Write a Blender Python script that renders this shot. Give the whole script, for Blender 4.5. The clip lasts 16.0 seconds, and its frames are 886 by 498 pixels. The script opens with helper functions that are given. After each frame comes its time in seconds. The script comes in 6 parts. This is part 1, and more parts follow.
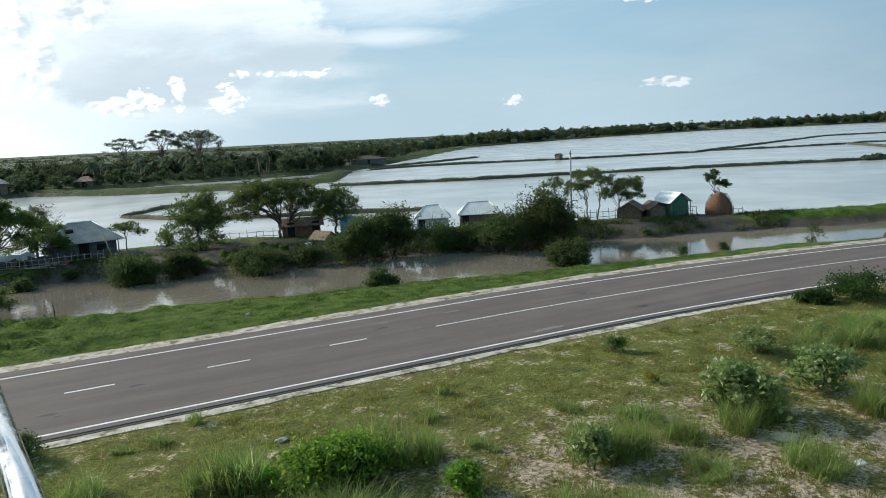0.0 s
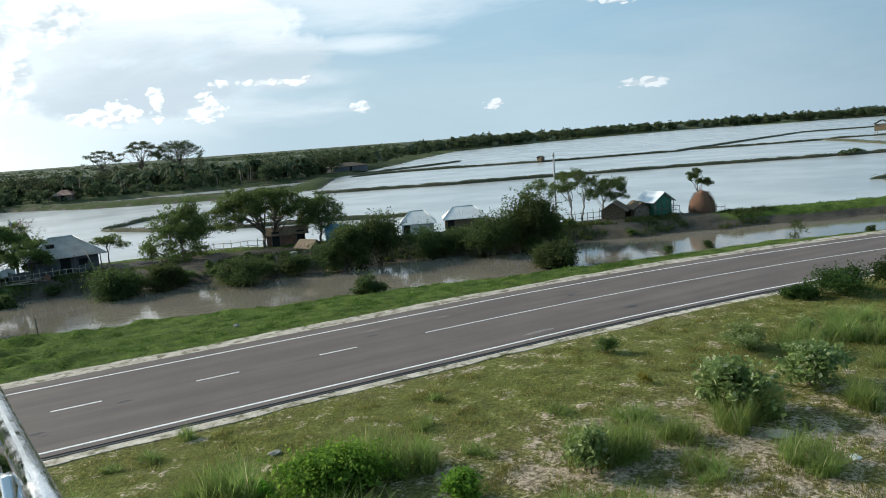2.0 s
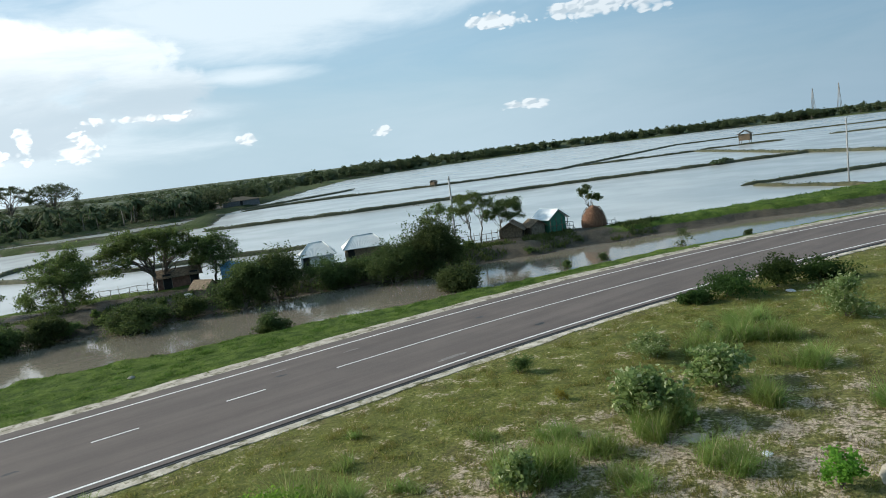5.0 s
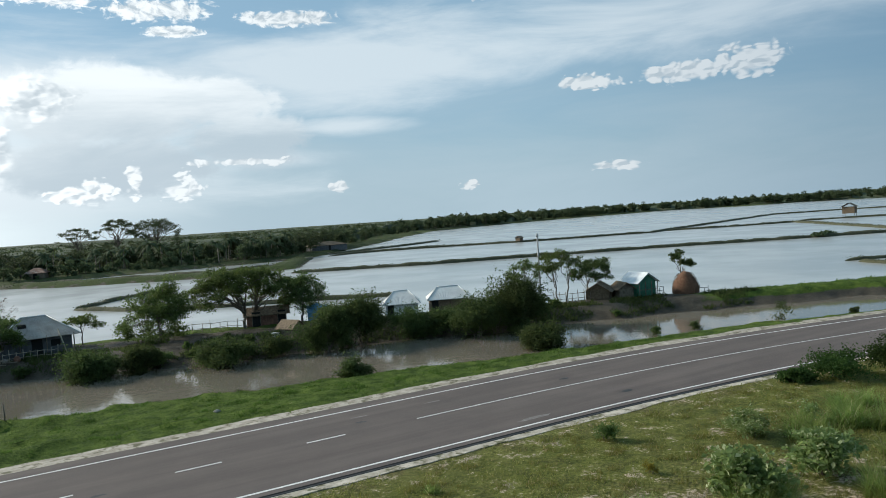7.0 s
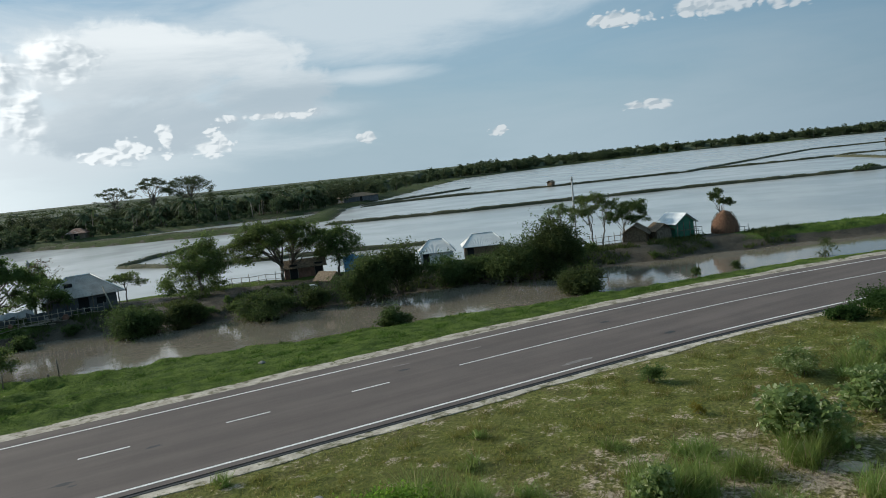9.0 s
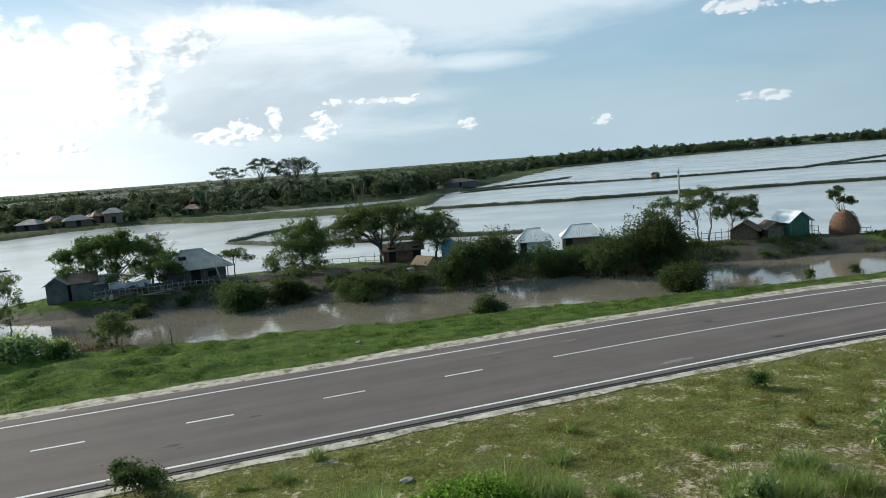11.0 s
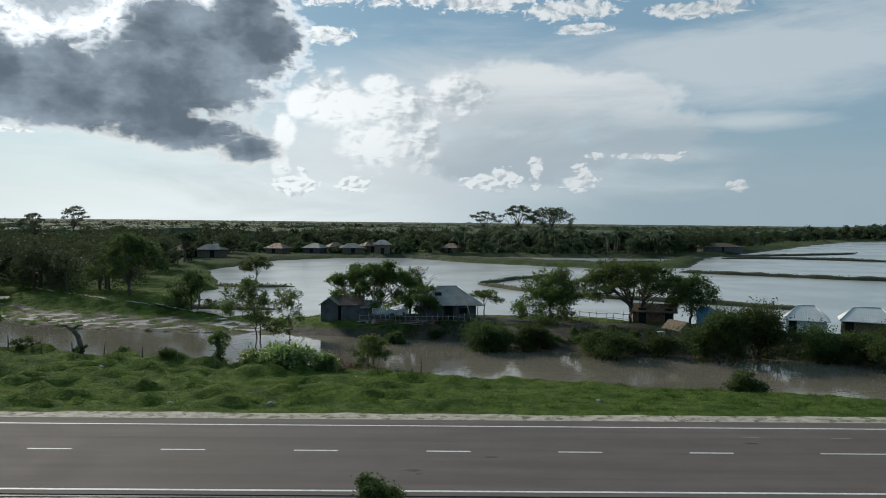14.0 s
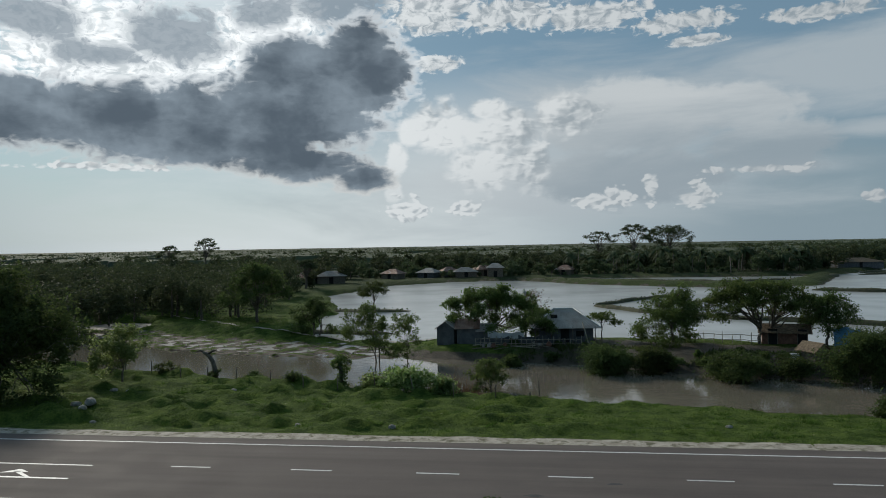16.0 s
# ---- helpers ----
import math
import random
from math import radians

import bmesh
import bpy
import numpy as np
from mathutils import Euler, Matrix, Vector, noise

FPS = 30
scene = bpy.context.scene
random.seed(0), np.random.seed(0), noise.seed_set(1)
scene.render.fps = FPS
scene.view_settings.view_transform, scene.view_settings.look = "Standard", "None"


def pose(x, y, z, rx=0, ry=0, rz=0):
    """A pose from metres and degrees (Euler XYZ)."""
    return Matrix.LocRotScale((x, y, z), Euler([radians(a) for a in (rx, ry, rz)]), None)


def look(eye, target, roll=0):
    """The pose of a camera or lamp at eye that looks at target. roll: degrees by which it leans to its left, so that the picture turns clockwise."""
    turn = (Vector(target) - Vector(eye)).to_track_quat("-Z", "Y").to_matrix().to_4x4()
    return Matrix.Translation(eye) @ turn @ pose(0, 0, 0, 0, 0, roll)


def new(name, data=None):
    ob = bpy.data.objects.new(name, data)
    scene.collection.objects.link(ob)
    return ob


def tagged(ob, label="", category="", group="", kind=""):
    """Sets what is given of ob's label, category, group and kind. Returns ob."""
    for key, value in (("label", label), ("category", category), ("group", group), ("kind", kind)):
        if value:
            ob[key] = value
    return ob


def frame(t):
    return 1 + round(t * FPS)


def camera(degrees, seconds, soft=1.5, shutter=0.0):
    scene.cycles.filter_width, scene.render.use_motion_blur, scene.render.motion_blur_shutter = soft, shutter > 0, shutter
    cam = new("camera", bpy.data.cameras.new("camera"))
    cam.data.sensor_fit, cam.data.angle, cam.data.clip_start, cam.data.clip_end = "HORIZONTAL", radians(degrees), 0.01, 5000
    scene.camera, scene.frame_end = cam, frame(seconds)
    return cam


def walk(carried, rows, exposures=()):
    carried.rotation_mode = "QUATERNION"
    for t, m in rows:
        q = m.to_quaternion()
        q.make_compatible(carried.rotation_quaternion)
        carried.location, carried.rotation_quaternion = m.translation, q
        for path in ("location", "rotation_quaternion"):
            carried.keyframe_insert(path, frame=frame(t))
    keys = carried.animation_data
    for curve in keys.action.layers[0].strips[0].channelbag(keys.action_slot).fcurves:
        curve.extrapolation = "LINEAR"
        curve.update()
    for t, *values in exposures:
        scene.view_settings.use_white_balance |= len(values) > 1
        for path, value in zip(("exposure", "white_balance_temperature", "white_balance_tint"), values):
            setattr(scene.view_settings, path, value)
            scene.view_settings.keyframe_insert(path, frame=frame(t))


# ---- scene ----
cam = camera(62.4, 16.0, soft=0.9)
PATH = [
    (0, (1.204, -2.683, 10.217), (2.093, -0.918, 9.909), -2.9),
    (0.5, (1.198, -2.597, 10.199), (2.017, -0.816, 9.804), -3.0),
    (1, (1.177, -2.479, 10.242), (2.032, -0.728, 9.792), -5.6),
    (1.5, (1.153, -2.472, 10.257), (1.999, -0.708, 9.842), -7.4),
    (2, (1.097, -2.444, 10.252), (2.026, -0.698, 9.954), -4.2),
    (2.5, (1.129, -2.37, 10.264), (2.174, -0.678, 10.046), -3.4),
    (3, (1.038, -2.315, 10.259), (2.147, -0.667, 10.024), -6.8),
    (3.5, (1.022, -2.233, 10.255), (2.185, -0.626, 9.997), -5.9),
    (6, (0.896, -1.533, 10.379), (2.047, 0.085, 10.138), -8.6),
    (6.5, (0.806, -1.458, 10.368), (1.847, 0.242, 10.205), -7.9),
    (7, (0.758, -1.398, 10.352), (1.765, 0.328, 10.264), -3.8),
    (7.5, (0.687, -1.29, 10.316), (1.697, 0.435, 10.257), -2.6),
    (8, (0.696, -1.143, 10.315), (1.68, 0.595, 10.195), -3.8),
    (8.5, (0.654, -1.024, 10.306), (1.617, 0.718, 10.108), -5.4),
    (11, (0.556, -0.853, 10.361), (1.23, 1.016, 10.127), -4.3),
    (11.5, (0.519, -0.842, 10.352), (1.118, 1.054, 10.137), -4.0),
    (12, (0.475, -0.787, 10.377), (0.961, 1.146, 10.215), -2.7),
    (12.5, (0.42, -0.804, 10.407), (0.771, 1.163, 10.312), -2.3),
    (13, (0.376, -0.849, 10.398), (0.586, 1.139, 10.34), -1.6),
    (13.5, (0.354, -0.856, 10.385), (0.456, 1.14, 10.324), -0.5),
    (14, (0.275, -0.838, 10.404), (0.298, 1.16, 10.33), 0.6),
    (14.5, (0.234, -0.852, 10.421), (0.155, 1.147, 10.396), -0.0),
    (15, (0.181, -0.896, 10.42), (0.027, 1.098, 10.424), 0.1),
    (15.5, (0.144, -0.976, 10.435), (-0.073, 1.012, 10.442), 0.0),
    (16, (0.131, -1.038, 10.443), (-0.151, 0.942, 10.433), -1.0),
]
walk(cam, [(t, look(eye, target, roll)) for t, eye, target, roll in PATH],
     exposures=[(0, 0.20), (6, 0.20), (7, -0.06), (8, -0.27), (8.7, -0.27), (10.8, 0.07), (11.5, 0.07), (12.5, -0.12), (14.5, -0.64), (16, -0.90)])

# ---------------------------------------------------------------- world, sun
SUN_AZ, SUN_EL = -40.0, 27.0   # degrees left of +y, above the horizon


class Nodes:
    """Short-hand for node trees."""

    def __init__(self, tree):
        self.t = tree
        tree.nodes.clear()

    def add(self, kind, **props):
        n = self.t.nodes.new("ShaderNode" + kind)
        for k, v in props.items():
            setattr(n, k, v)
        return n

    def put(self, socket, v):
        if isinstance(v, bpy.types.NodeSocket):
            self.t.links.new(v, socket)
        else:
            socket.default_value = (*v, 1.0) if isinstance(v, tuple) and len(v) == 3 and len(socket.default_value) == 4 else v

    def math(self, op, a, b=0.0, c=None, clamp=False):
        n = self.add("Math", operation=op, use_clamp=clamp)
        self.put(n.inputs[0], a)
        self.put(n.inputs[1], b)
        if c is not None:
            self.put(n.inputs[2], c)
        return n.outputs[0]

    def noise(self, vec, scale, detail=4.0, rough=0.55, dist=0.0):
        n = self.add("TexNoise")
        if vec is not None:
            self.put(n.inputs["Vector"], vec)
        self.put(n.inputs["Scale"], scale)
        self.put(n.inputs["Detail"], detail)
        self.put(n.inputs["Roughness"], rough)
        self.put(n.inputs["Distortion"], dist)
        return n.outputs["Fac"]

    def rng(self, v, a, b, lo=0.0, hi=1.0, smooth=True):
        n = self.add("MapRange", interpolation_type="SMOOTHSTEP" if smooth else "LINEAR")
        for i, x in enumerate((v, a, b, lo, hi)):
            self.put(n.inputs[i], x)
        return n.outputs[0]

    def mix(self, fac, a, b):
        n = self.add("Mix", data_type="RGBA")
        self.put(n.inputs[0], fac)
        self.put(n.inputs[6], a if not isinstance(a, tuple) else (*a, 1)[:4])
        self.put(n.inputs[7], b if not isinstance(b, tuple) else (*b, 1)[:4])
        return n.outputs[2]

    def xyz(self, x, y, z=0.0):
        n = self.add("CombineXYZ")
        for i, v in enumerate((x, y, z)):
            self.put(n.inputs[i], v)
        return n.outputs[0]


def build_world():
    world = bpy.data.worlds.new("sky")
    scene.world = world
    world.use_nodes = True
    g = Nodes(world.node_tree)
    sky = g.add("TexSky", sky_type="NISHITA", sun_disc=False)
    sky.sun_elevation, sky.sun_rotation = radians(SUN_EL), radians(SUN_AZ)
    sky.air_density, sky.dust_density, sky.ozone_density = 1.0, 1.6, 1.5
    tc = g.add("TexCoord")
    sep = g.add("SeparateXYZ")
    g.put(sep.inputs[0], tc.outputs["Generated"])
    x, y, z = sep.outputs
    az = g.math("MULTIPLY", g.math("ARCTAN2", x, y), 57.2958)
    el = g.math("MULTIPLY", g.math("ARCSINE", z), 57.2958)
    flat = g.xyz(az, g.math("MULTIPLY", el, 1.5))
    wide = g.xyz(g.math("MULTIPLY", az, 0.35), g.math("MULTIPLY", el, 1.6))
    bent = g.xyz(g.math("ADD", az, g.math("MULTIPLY", g.noise(flat, 0.25, 3.0), 3.0)), g.math("MULTIPLY", g.math("ADD", el, g.math("MULTIPLY", g.noise(wide, 0.6, 3.0), 1.2)), 1.5))
    lumps = g.noise(bent, 0.34, 8.0, 0.55)
    big = g.noise(bent, 0.14, 3.0, 0.45)
    big_lit = g.noise(g.xyz(g.math("ADD", az, -0.9), g.math("MULTIPLY", g.math("ADD", el, 1.0), 1.5)), 0.3, 5.0, 0.55)
    big_here = g.noise(flat, 0.3, 5.0, 0.55)
    streaks = g.noise(wide, 0.16, 6.0, 0.6, 0.4)
    fine = g.noise(flat, 1.2, 7.0, 0.6, 0.3)

    def field(blobs):
        out = None
        for a0, e0, ra, re in blobs:
            d = g.math("SQRT", g.math("ADD", g.math("POWER", g.math("DIVIDE", g.math("SUBTRACT", az, a0), ra), 2.0),
                                      g.math("POWER", g.math("DIVIDE", g.math("SUBTRACT", el, e0), re), 2.0)))
            f = g.math("SUBTRACT", 1.0, d)
            out = f if out is None else g.math("MAXIMUM", out, f)
        return out

    def puffs(vec):
        total = None
        for scale, weight in ((0.36, 0.6), (0.9, 0.28), (2.3, 0.12)):
            n = g.add("TexVoronoi", feature="SMOOTH_F1")
            g.put(n.inputs["Vector"], vec)
            g.put(n.inputs["Scale"], scale)
            g.put(n.inputs["Smoothness"], 0.5)
            v = g.math("MULTIPLY", n.outputs["Distance"], weight)
            total = v if total is None else g.math("ADD", total, v)
        return total

    # rounded billows, and how far each turns from the sun
    puff = puffs(bent)
    vadd = g.add("VectorMath", operation="ADD")
    g.put(vadd.inputs[0], bent)
    g.put(vadd.inputs[1], (-0.5, 0.75, 0.0))
    turned = g.math("SUBTRACT", puff, puffs(vadd.outputs[0]))
    billow = g.math("SUBTRACT", 0.44, puff)
    relief = g.math("ADD", g.math("SUBTRACT", big_lit, big_here), g.math("MULTIPLY", g.math("SUBTRACT", fine, 0.5), -0.16))
    # the sky pales and brightens towards the sun
    toward = g.rng(g.math("ABSOLUTE", g.math("SUBTRACT", az, -27.0)), 0.0, 62.0, 1.0, 0.0)
    beside = g.rng(g.math("ABSOLUTE", g.math("SUBTRACT", az, -20.0)), 4.0, 38.0, 1.0, 0.0)
    low = g.rng(g.math("ADD", el, g.math("MULTIPLY", g.math("SUBTRACT", streaks, 0.5), 14.0)), -1.0, 13.0, 1.0, 0.0)
    base = g.add("Mix", data_type="RGBA", blend_type="MULTIPLY")
    g.put(base.inputs[0], 1.0)
    g.put(base.inputs[6], sky.outputs[0])
    g.put(base.inputs[7], SKY_TINT)
    col = g.mix(g.math("MULTIPLY", low, 0.95), g.mix(0.6, base.outputs[2], SKY_PALE), g.mix(beside, HAZE_FAR, HAZE_NEAR))
    white = g.mix(toward, CLOUD_FAR, CLOUD_NEAR)
    grey = g.mix(toward, GREY_FAR, GREY_NEAR)
    crisp = g.noise(bent, 1.3, 6.0, 0.55, 0.3)

    def curds(vec):
        total = None
        for scale, weight in ((0.85, 0.6), (1.9, 0.4)):
            n = g.add("TexVoronoi", feature="SMOOTH_F1")
            g.put(n.inputs["Vector"], vec)
            g.put(n.inputs["Scale"], scale)
            g.put(n.inputs["Smoothness"], 0.35)
            v = g.math("MULTIPLY", n.outputs["Distance"], weight)
            total = v if total is None else g.math("ADD", total, v)
        return total

    curd = curds(bent)
    vadd2 = g.add("VectorMath", operation="ADD")
    g.put(vadd2.inputs[0], bent)
    g.put(vadd2.inputs[1], (-0.18, 0.26, 0.0))
    curd_side = g.math("SUBTRACT", curd, curds(vadd2.outputs[0]))
    curdle = g.math("SUBTRACT", 0.45, curd)

    def rough_edge(f, soft, ragged):
        return g.math("ADD", f, g.math("ADD", g.math("MULTIPLY", g.math("SUBTRACT", lumps, 0.5), soft), g.math("MULTIPLY", g.math("SUBTRACT", crisp, 0.5), ragged)))

    # veil of high cloud, a long band across
    veil = g.math("ADD", field([(6, 9, 16, 6), (20, 11.5, 24, 3.6), (45, 13.5, 30, 3.4), (-38, 26, 60, 9), (30, 32, 50, 8), (18, 5.2, 7, 1.1), (2, 4.5, 22, 4.5), (23, 7.4, 6, 0.9)]),
                  g.math("MULTIPLY", g.math("SUBTRACT", streaks, 0.5), 2.2))
    col = g.mix(g.math("MULTIPLY", g.rng(veil, -0.15, 0.8), 0.85), col, g.mix(toward, VEIL_FAR, VEIL_NEAR))
    # grey-white bank with a firm right edge
    bank = rough_edge(field([(6, 9.4, 9, 3.4), (13.5, 9.6, 6, 2.0), (16.2, 6.6, 5.2, 2.4), (6, 5.0, 9, 2.6)]), 0.9, 0.25)
    bank_tone = g.rng(g.math("ADD", g.math("MULTIPLY", g.math("SUBTRACT", streaks, 0.5), 1.6), g.math("MULTIPLY", g.math("SUBTRACT", el, 8.6), 0.14)), -0.6, 0.55)
    col = g.mix(g.math("MULTIPLY", g.rng(bank, 0.0, 0.35), 0.85), col, g.mix(bank_tone, BANK_LOW, BANK_TOP))
    # broken patches high up
    alto = rough_edge(field([(-9, 17.8, 5, 2.2), (-2.7, 17.2, 6, 1.5), (3.5, 16.9, 6, 1.3), (10, 15.9, 5, 1.0), (11.3, 14.5, 2.4, 0.5), (19.5, 15.4, 4.5, 0.7), (-8.3, 13.9, 2.4, 0.8), (-12, 23, 18, 3.5), (45, 22, 14, 2.5)]), 1.3, 1.3)
    col = g.mix(g.math("MULTIPLY", g.rng(alto, 0.12, 0.42), 0.92), col, g.mix(g.rng(crisp, 0.35, 0.6), grey, white))
    # bright haze round the heaped clouds
    col = g.mix(g.rng(field([(-7, 7.5, 12, 8)]), 0.0, 0.9, 0.0, 0.45), col, g.mix(0.25, white, grey))
    # heaped white clouds, greyer away from the sun
    heap = rough_edge(field([(-8.0, 9.0, 3.6, 2.6), (-3.4, 8.6, 5.0, 2.5), (1.6, 9.6, 3.8, 1.9), (-11.6, 6.6, 1.2, 1.8), (-12.0, 4.2, 1.0, 1.4), (-10.4, 8.8, 1.4, 1.5), (-5.0, 6.0, 4.0, 2.6), (-1.6, 6.2, 2.4, 2.6), (-4.5, 10.4, 2.0, 1.2)]), 0.7, 0.25)
    heap = g.math("ADD", heap, g.math("ADD", g.math("MULTIPLY", billow, 0.9), g.math("MULTIPLY", curdle, 0.2)))
    tone = g.rng(g.math("ADD", g.math("ADD", g.math("ADD", g.math("MULTIPLY", turned, 0.6), g.math("MULTIPLY", curd_side, 0.35)), g.math("MULTIPLY", g.math("SUBTRACT", az, -5.0), 0.02)), g.math("ADD", g.math("MULTIPLY", relief, 0.4), g.math("MULTIPLY", g.math("SUBTRACT", big, 0.46), 0.8))), -0.04, 0.3)
    col = g.mix(g.math("MULTIPLY", g.rng(heap, 0.0, 0.42), g.rng(el, 2.5, 8.0, 0.45, 0.95)), col, g.mix(tone, white, grey))
    small = rough_edge(field([(3.2, 3.1, 2.0, 0.8), (5.4, 3.5, 1.6, 1.15), (7.8, 4.1, 0.75, 1.5), (10.9, 3.2, 1.9, 0.95), (11.3, 4.0, 0.8, 1.0), (22.5, 2.8, 0.85, 0.5), (32.6, 2.3, 0.85, 0.5), (-10.9, 2.9, 1.9, 1.3), (-6.3, 2.8, 1.7, 0.85),
                              (53.6, 9.7, 3.0, 1.5), (49, 9.4, 4.4, 0.8), (42.2, 9.4, 2.6, 0.7), (44, 3.0, 2.2, 0.5), (-32, 6.0, 7, 0.35), (15.6, 5.1, 4.5, 0.4), (34, 16.4, 1.2, 0.5)]), 0.5, 0.6)
    small = g.math("ADD", small, g.math("MULTIPLY", curdle, 1.3))
    lit = g.rng(g.math("ADD", g.math("MULTIPLY", curd_side, 1.2), g.math("MULTIPLY", g.math("SUBTRACT", crisp, 0.5), -0.3)), -0.08, 0.22)
    col = g.mix(g.math("MULTIPLY", g.rng(small, 0.05, 0.36), 0.9), col, g.mix(g.math("ADD", 0.12, g.math("MULTIPLY", lit, 0.75)), white, grey))
    # brightness round the hidden sun
    glow = g.rng(field([(-27, 27, 26, 15)]), 0.0, 1.0, 0.0, 0.85)
    col = g.mix(glow, col, SUN_GLOW)
    # sunlit broken cloud above one dark cloud that hides the sun
    crest = rough_edge(field([(-32, 14.2, 13, 4.2), (-21, 15.5, 6, 4.2), (-50, 15.5, 14, 5)]), 0.8, 1.0)
    col = g.mix(g.rng(crest, 0.05, 0.4), col, g.mix(g.rng(crisp, 0.36, 0.6), (11.5, 12.6, 13.2), CREST))
    shreds = rough_edge(field([(-37.5, 15.6, 5, 2.0), (-28.0, 15.4, 5.4, 2.8), (-15.5, 18.0, 5.0, 3.4), (-48, 17, 8, 2.5), (-33, 13.8, 4, 1.4), (-22, 17.5, 3.5, 2.0)]), 1.8, 1.3)
    col = g.mix(g.math("MULTIPLY", g.rng(shreds, 0.1, 0.6), 0.85), col, CLOUD_MID)
    rim = rough_edge(field([(-30, 9.4, 15, 3.7), (-20, 10.2, 9.5, 4.2), (-14.2, 13.4, 5.2, 5.0), (-19, 13.0, 6.0, 4.0), (-42, 9.6, 14, 3.4), (-62, 11, 18, 5), (-18.5, 6.3, 6.0, 1.9), (-14.2, 5.2, 3.4, 1.4), (-26, 8.2, 14, 2.6)]), 0.5, 0.35)
    rim = g.math("ADD", rim, g.math("ADD", g.math("MULTIPLY", billow, 0.5), g.math("MULTIPLY", curdle, 0.25)))
    col = g.mix(g.rng(rim, 0.0, 0.3), col, g.mix(g.rng(el, 5.0, 12.0), (11.0, 11.4, 11.4), CREST))
    body = g.math("ADD", rim, g.math("MULTIPLY", g.rng(el, 4.0, 7.5), 0.12))
    shade = g.math("ADD", g.math("MULTIPLY", g.math("SUBTRACT", big, 0.5), 1.3), g.math("ADD", g.math("MULTIPLY", turned, 0.25), g.math("ADD", g.math("MULTIPLY", g.math("SUBTRACT", big_lit, big_here), 0.5), g.math("MULTIPLY", g.math("SUBTRACT", rim, 0.45), 0.5))))
    col = g.mix(g.rng(body, 0.16, 0.5), col, g.mix(g.rng(shade, -0.35, 0.35), CLOUD_MID, CLOUD_DARK))
    # sky darkened towards the right: lens edge falloff put into its colour
    dim = g.add("Mix", data_type="RGBA", blend_type="MULTIPLY")
    g.put(dim.inputs[0], g.rng(az, 34.0, 75.0))
    g.put(dim.inputs[6], col)
    g.put(dim.inputs[7], (0.62, 0.68, 0.74))
    bg = g.add("Background")
    g.put(bg.inputs[0], dim.outputs[2])
    g.put(bg.inputs[1], SKY_STRENGTH)
    out = g.add("OutputWorld")
    g.put(out.inputs[0], bg.outputs[0])


SKY_STRENGTH = 0.1
SUN_GLOW = (26.0, 25.5, 24.0)
SKY_PALE = (3.9, 6.1, 7.5)
SKY_TINT = (0.54, 0.78, 0.98)
HAZE_FAR, HAZE_NEAR = (4.6, 6.0, 6.9), (11.8, 12.9, 13.2)
BANK_LOW, BANK_TOP = (5.3, 6.4, 7.2), (10.2, 10.9, 11.2)
CREST = (19.5, 20.4, 20.8)
VEIL_FAR, VEIL_NEAR = (7.2, 8.3, 9.0), (8.4, 9.3, 9.9)
CLOUD_FAR, CLOUD_NEAR = (8.6, 9.2, 9.5), (14.6, 15.3, 15.5)
GREY_FAR, GREY_NEAR = (5.0, 6.0, 6.7), (6.8, 7.7, 8.3)
CLOUD_MID, CLOUD_DARK = (4.6, 5.7, 6.7), (1.7, 2.25, 2.85)
build_world()

sun_data = bpy.data.lights.new("sun", "SUN")
sun_data.energy, sun_data.angle, sun_data.color = 4.2, radians(9.0), (1.0, 0.93, 0.80)
sun = new("sun", sun_data)
sun.matrix_world = look((0, 0, 60), (-math.sin(radians(SUN_AZ)) * math.cos(radians(SUN_EL)), -math.cos(radians(SUN_AZ)) * math.cos(radians(SUN_EL)), 60 - math.sin(radians(SUN_EL))))

# ---------------------------------------------------------------- materials


def material(name):
    m = bpy.data.materials.new(name)
    m.use_nodes = True
    g = Nodes(m.node_tree)
    p = g.add("BsdfPrincipled")
    out = g.add("OutputMaterial")
    g.put(out.inputs[0], p.outputs[0])
    return m, g, p


def bumped(g, p, height, strength, distance):
    b = g.add("Bump")
    g.put(b.inputs["Strength"], strength)
    g.put(b.inputs["Distance"], distance)
    g.put(b.inputs["Height"], height)
    g.put(p.inputs["Normal"], b.outputs[0])


def plain(name, dark, light, scale=3.0, rough=0.7, metal=0.0, bump=0.02, spots=None, spot_amount=0.6):
    """A weathered surface: broad and fine variation between two tones, stains, small relief."""
    m, g, p = material(name)
    at = g.add("TexCoord").outputs["Object"]
    broad, grain = g.noise(at, scale, 4.0), g.noise(at, scale * 9, 5.0, 0.6)
    f = g.rng(g.math("ADD", g.math("MULTIPLY", broad, 0.65), g.math("MULTIPLY", grain, 0.35)), 0.33, 0.67)
    col = g.mix(f, dark, light)
    if spots:
        col = g.mix(g.rng(g.noise(at, scale * 0.8, 6.0, 0.7), spot_amount, spot_amount + 0.12), col, spots)
    rnd = g.add("ObjectInfo").outputs["Random"]
    hsv = g.add("HueSaturation")
    g.put(hsv.inputs["Value"], g.rng(rnd, 0.0, 1.0, 0.85, 1.12, False))
    g.put(hsv.inputs["Color"], col)
    g.put(p.inputs["Base Color"], hsv.outputs[0])
    g.put(p.inputs["Roughness"], g.rng(grain, 0.3, 0.7, max(rough - 0.12, 0.03), min(rough + 0.12, 1)))
    g.put(p.inputs["Metallic"], metal)
    bumped(g, p, grain, 0.5, bump)
    return m


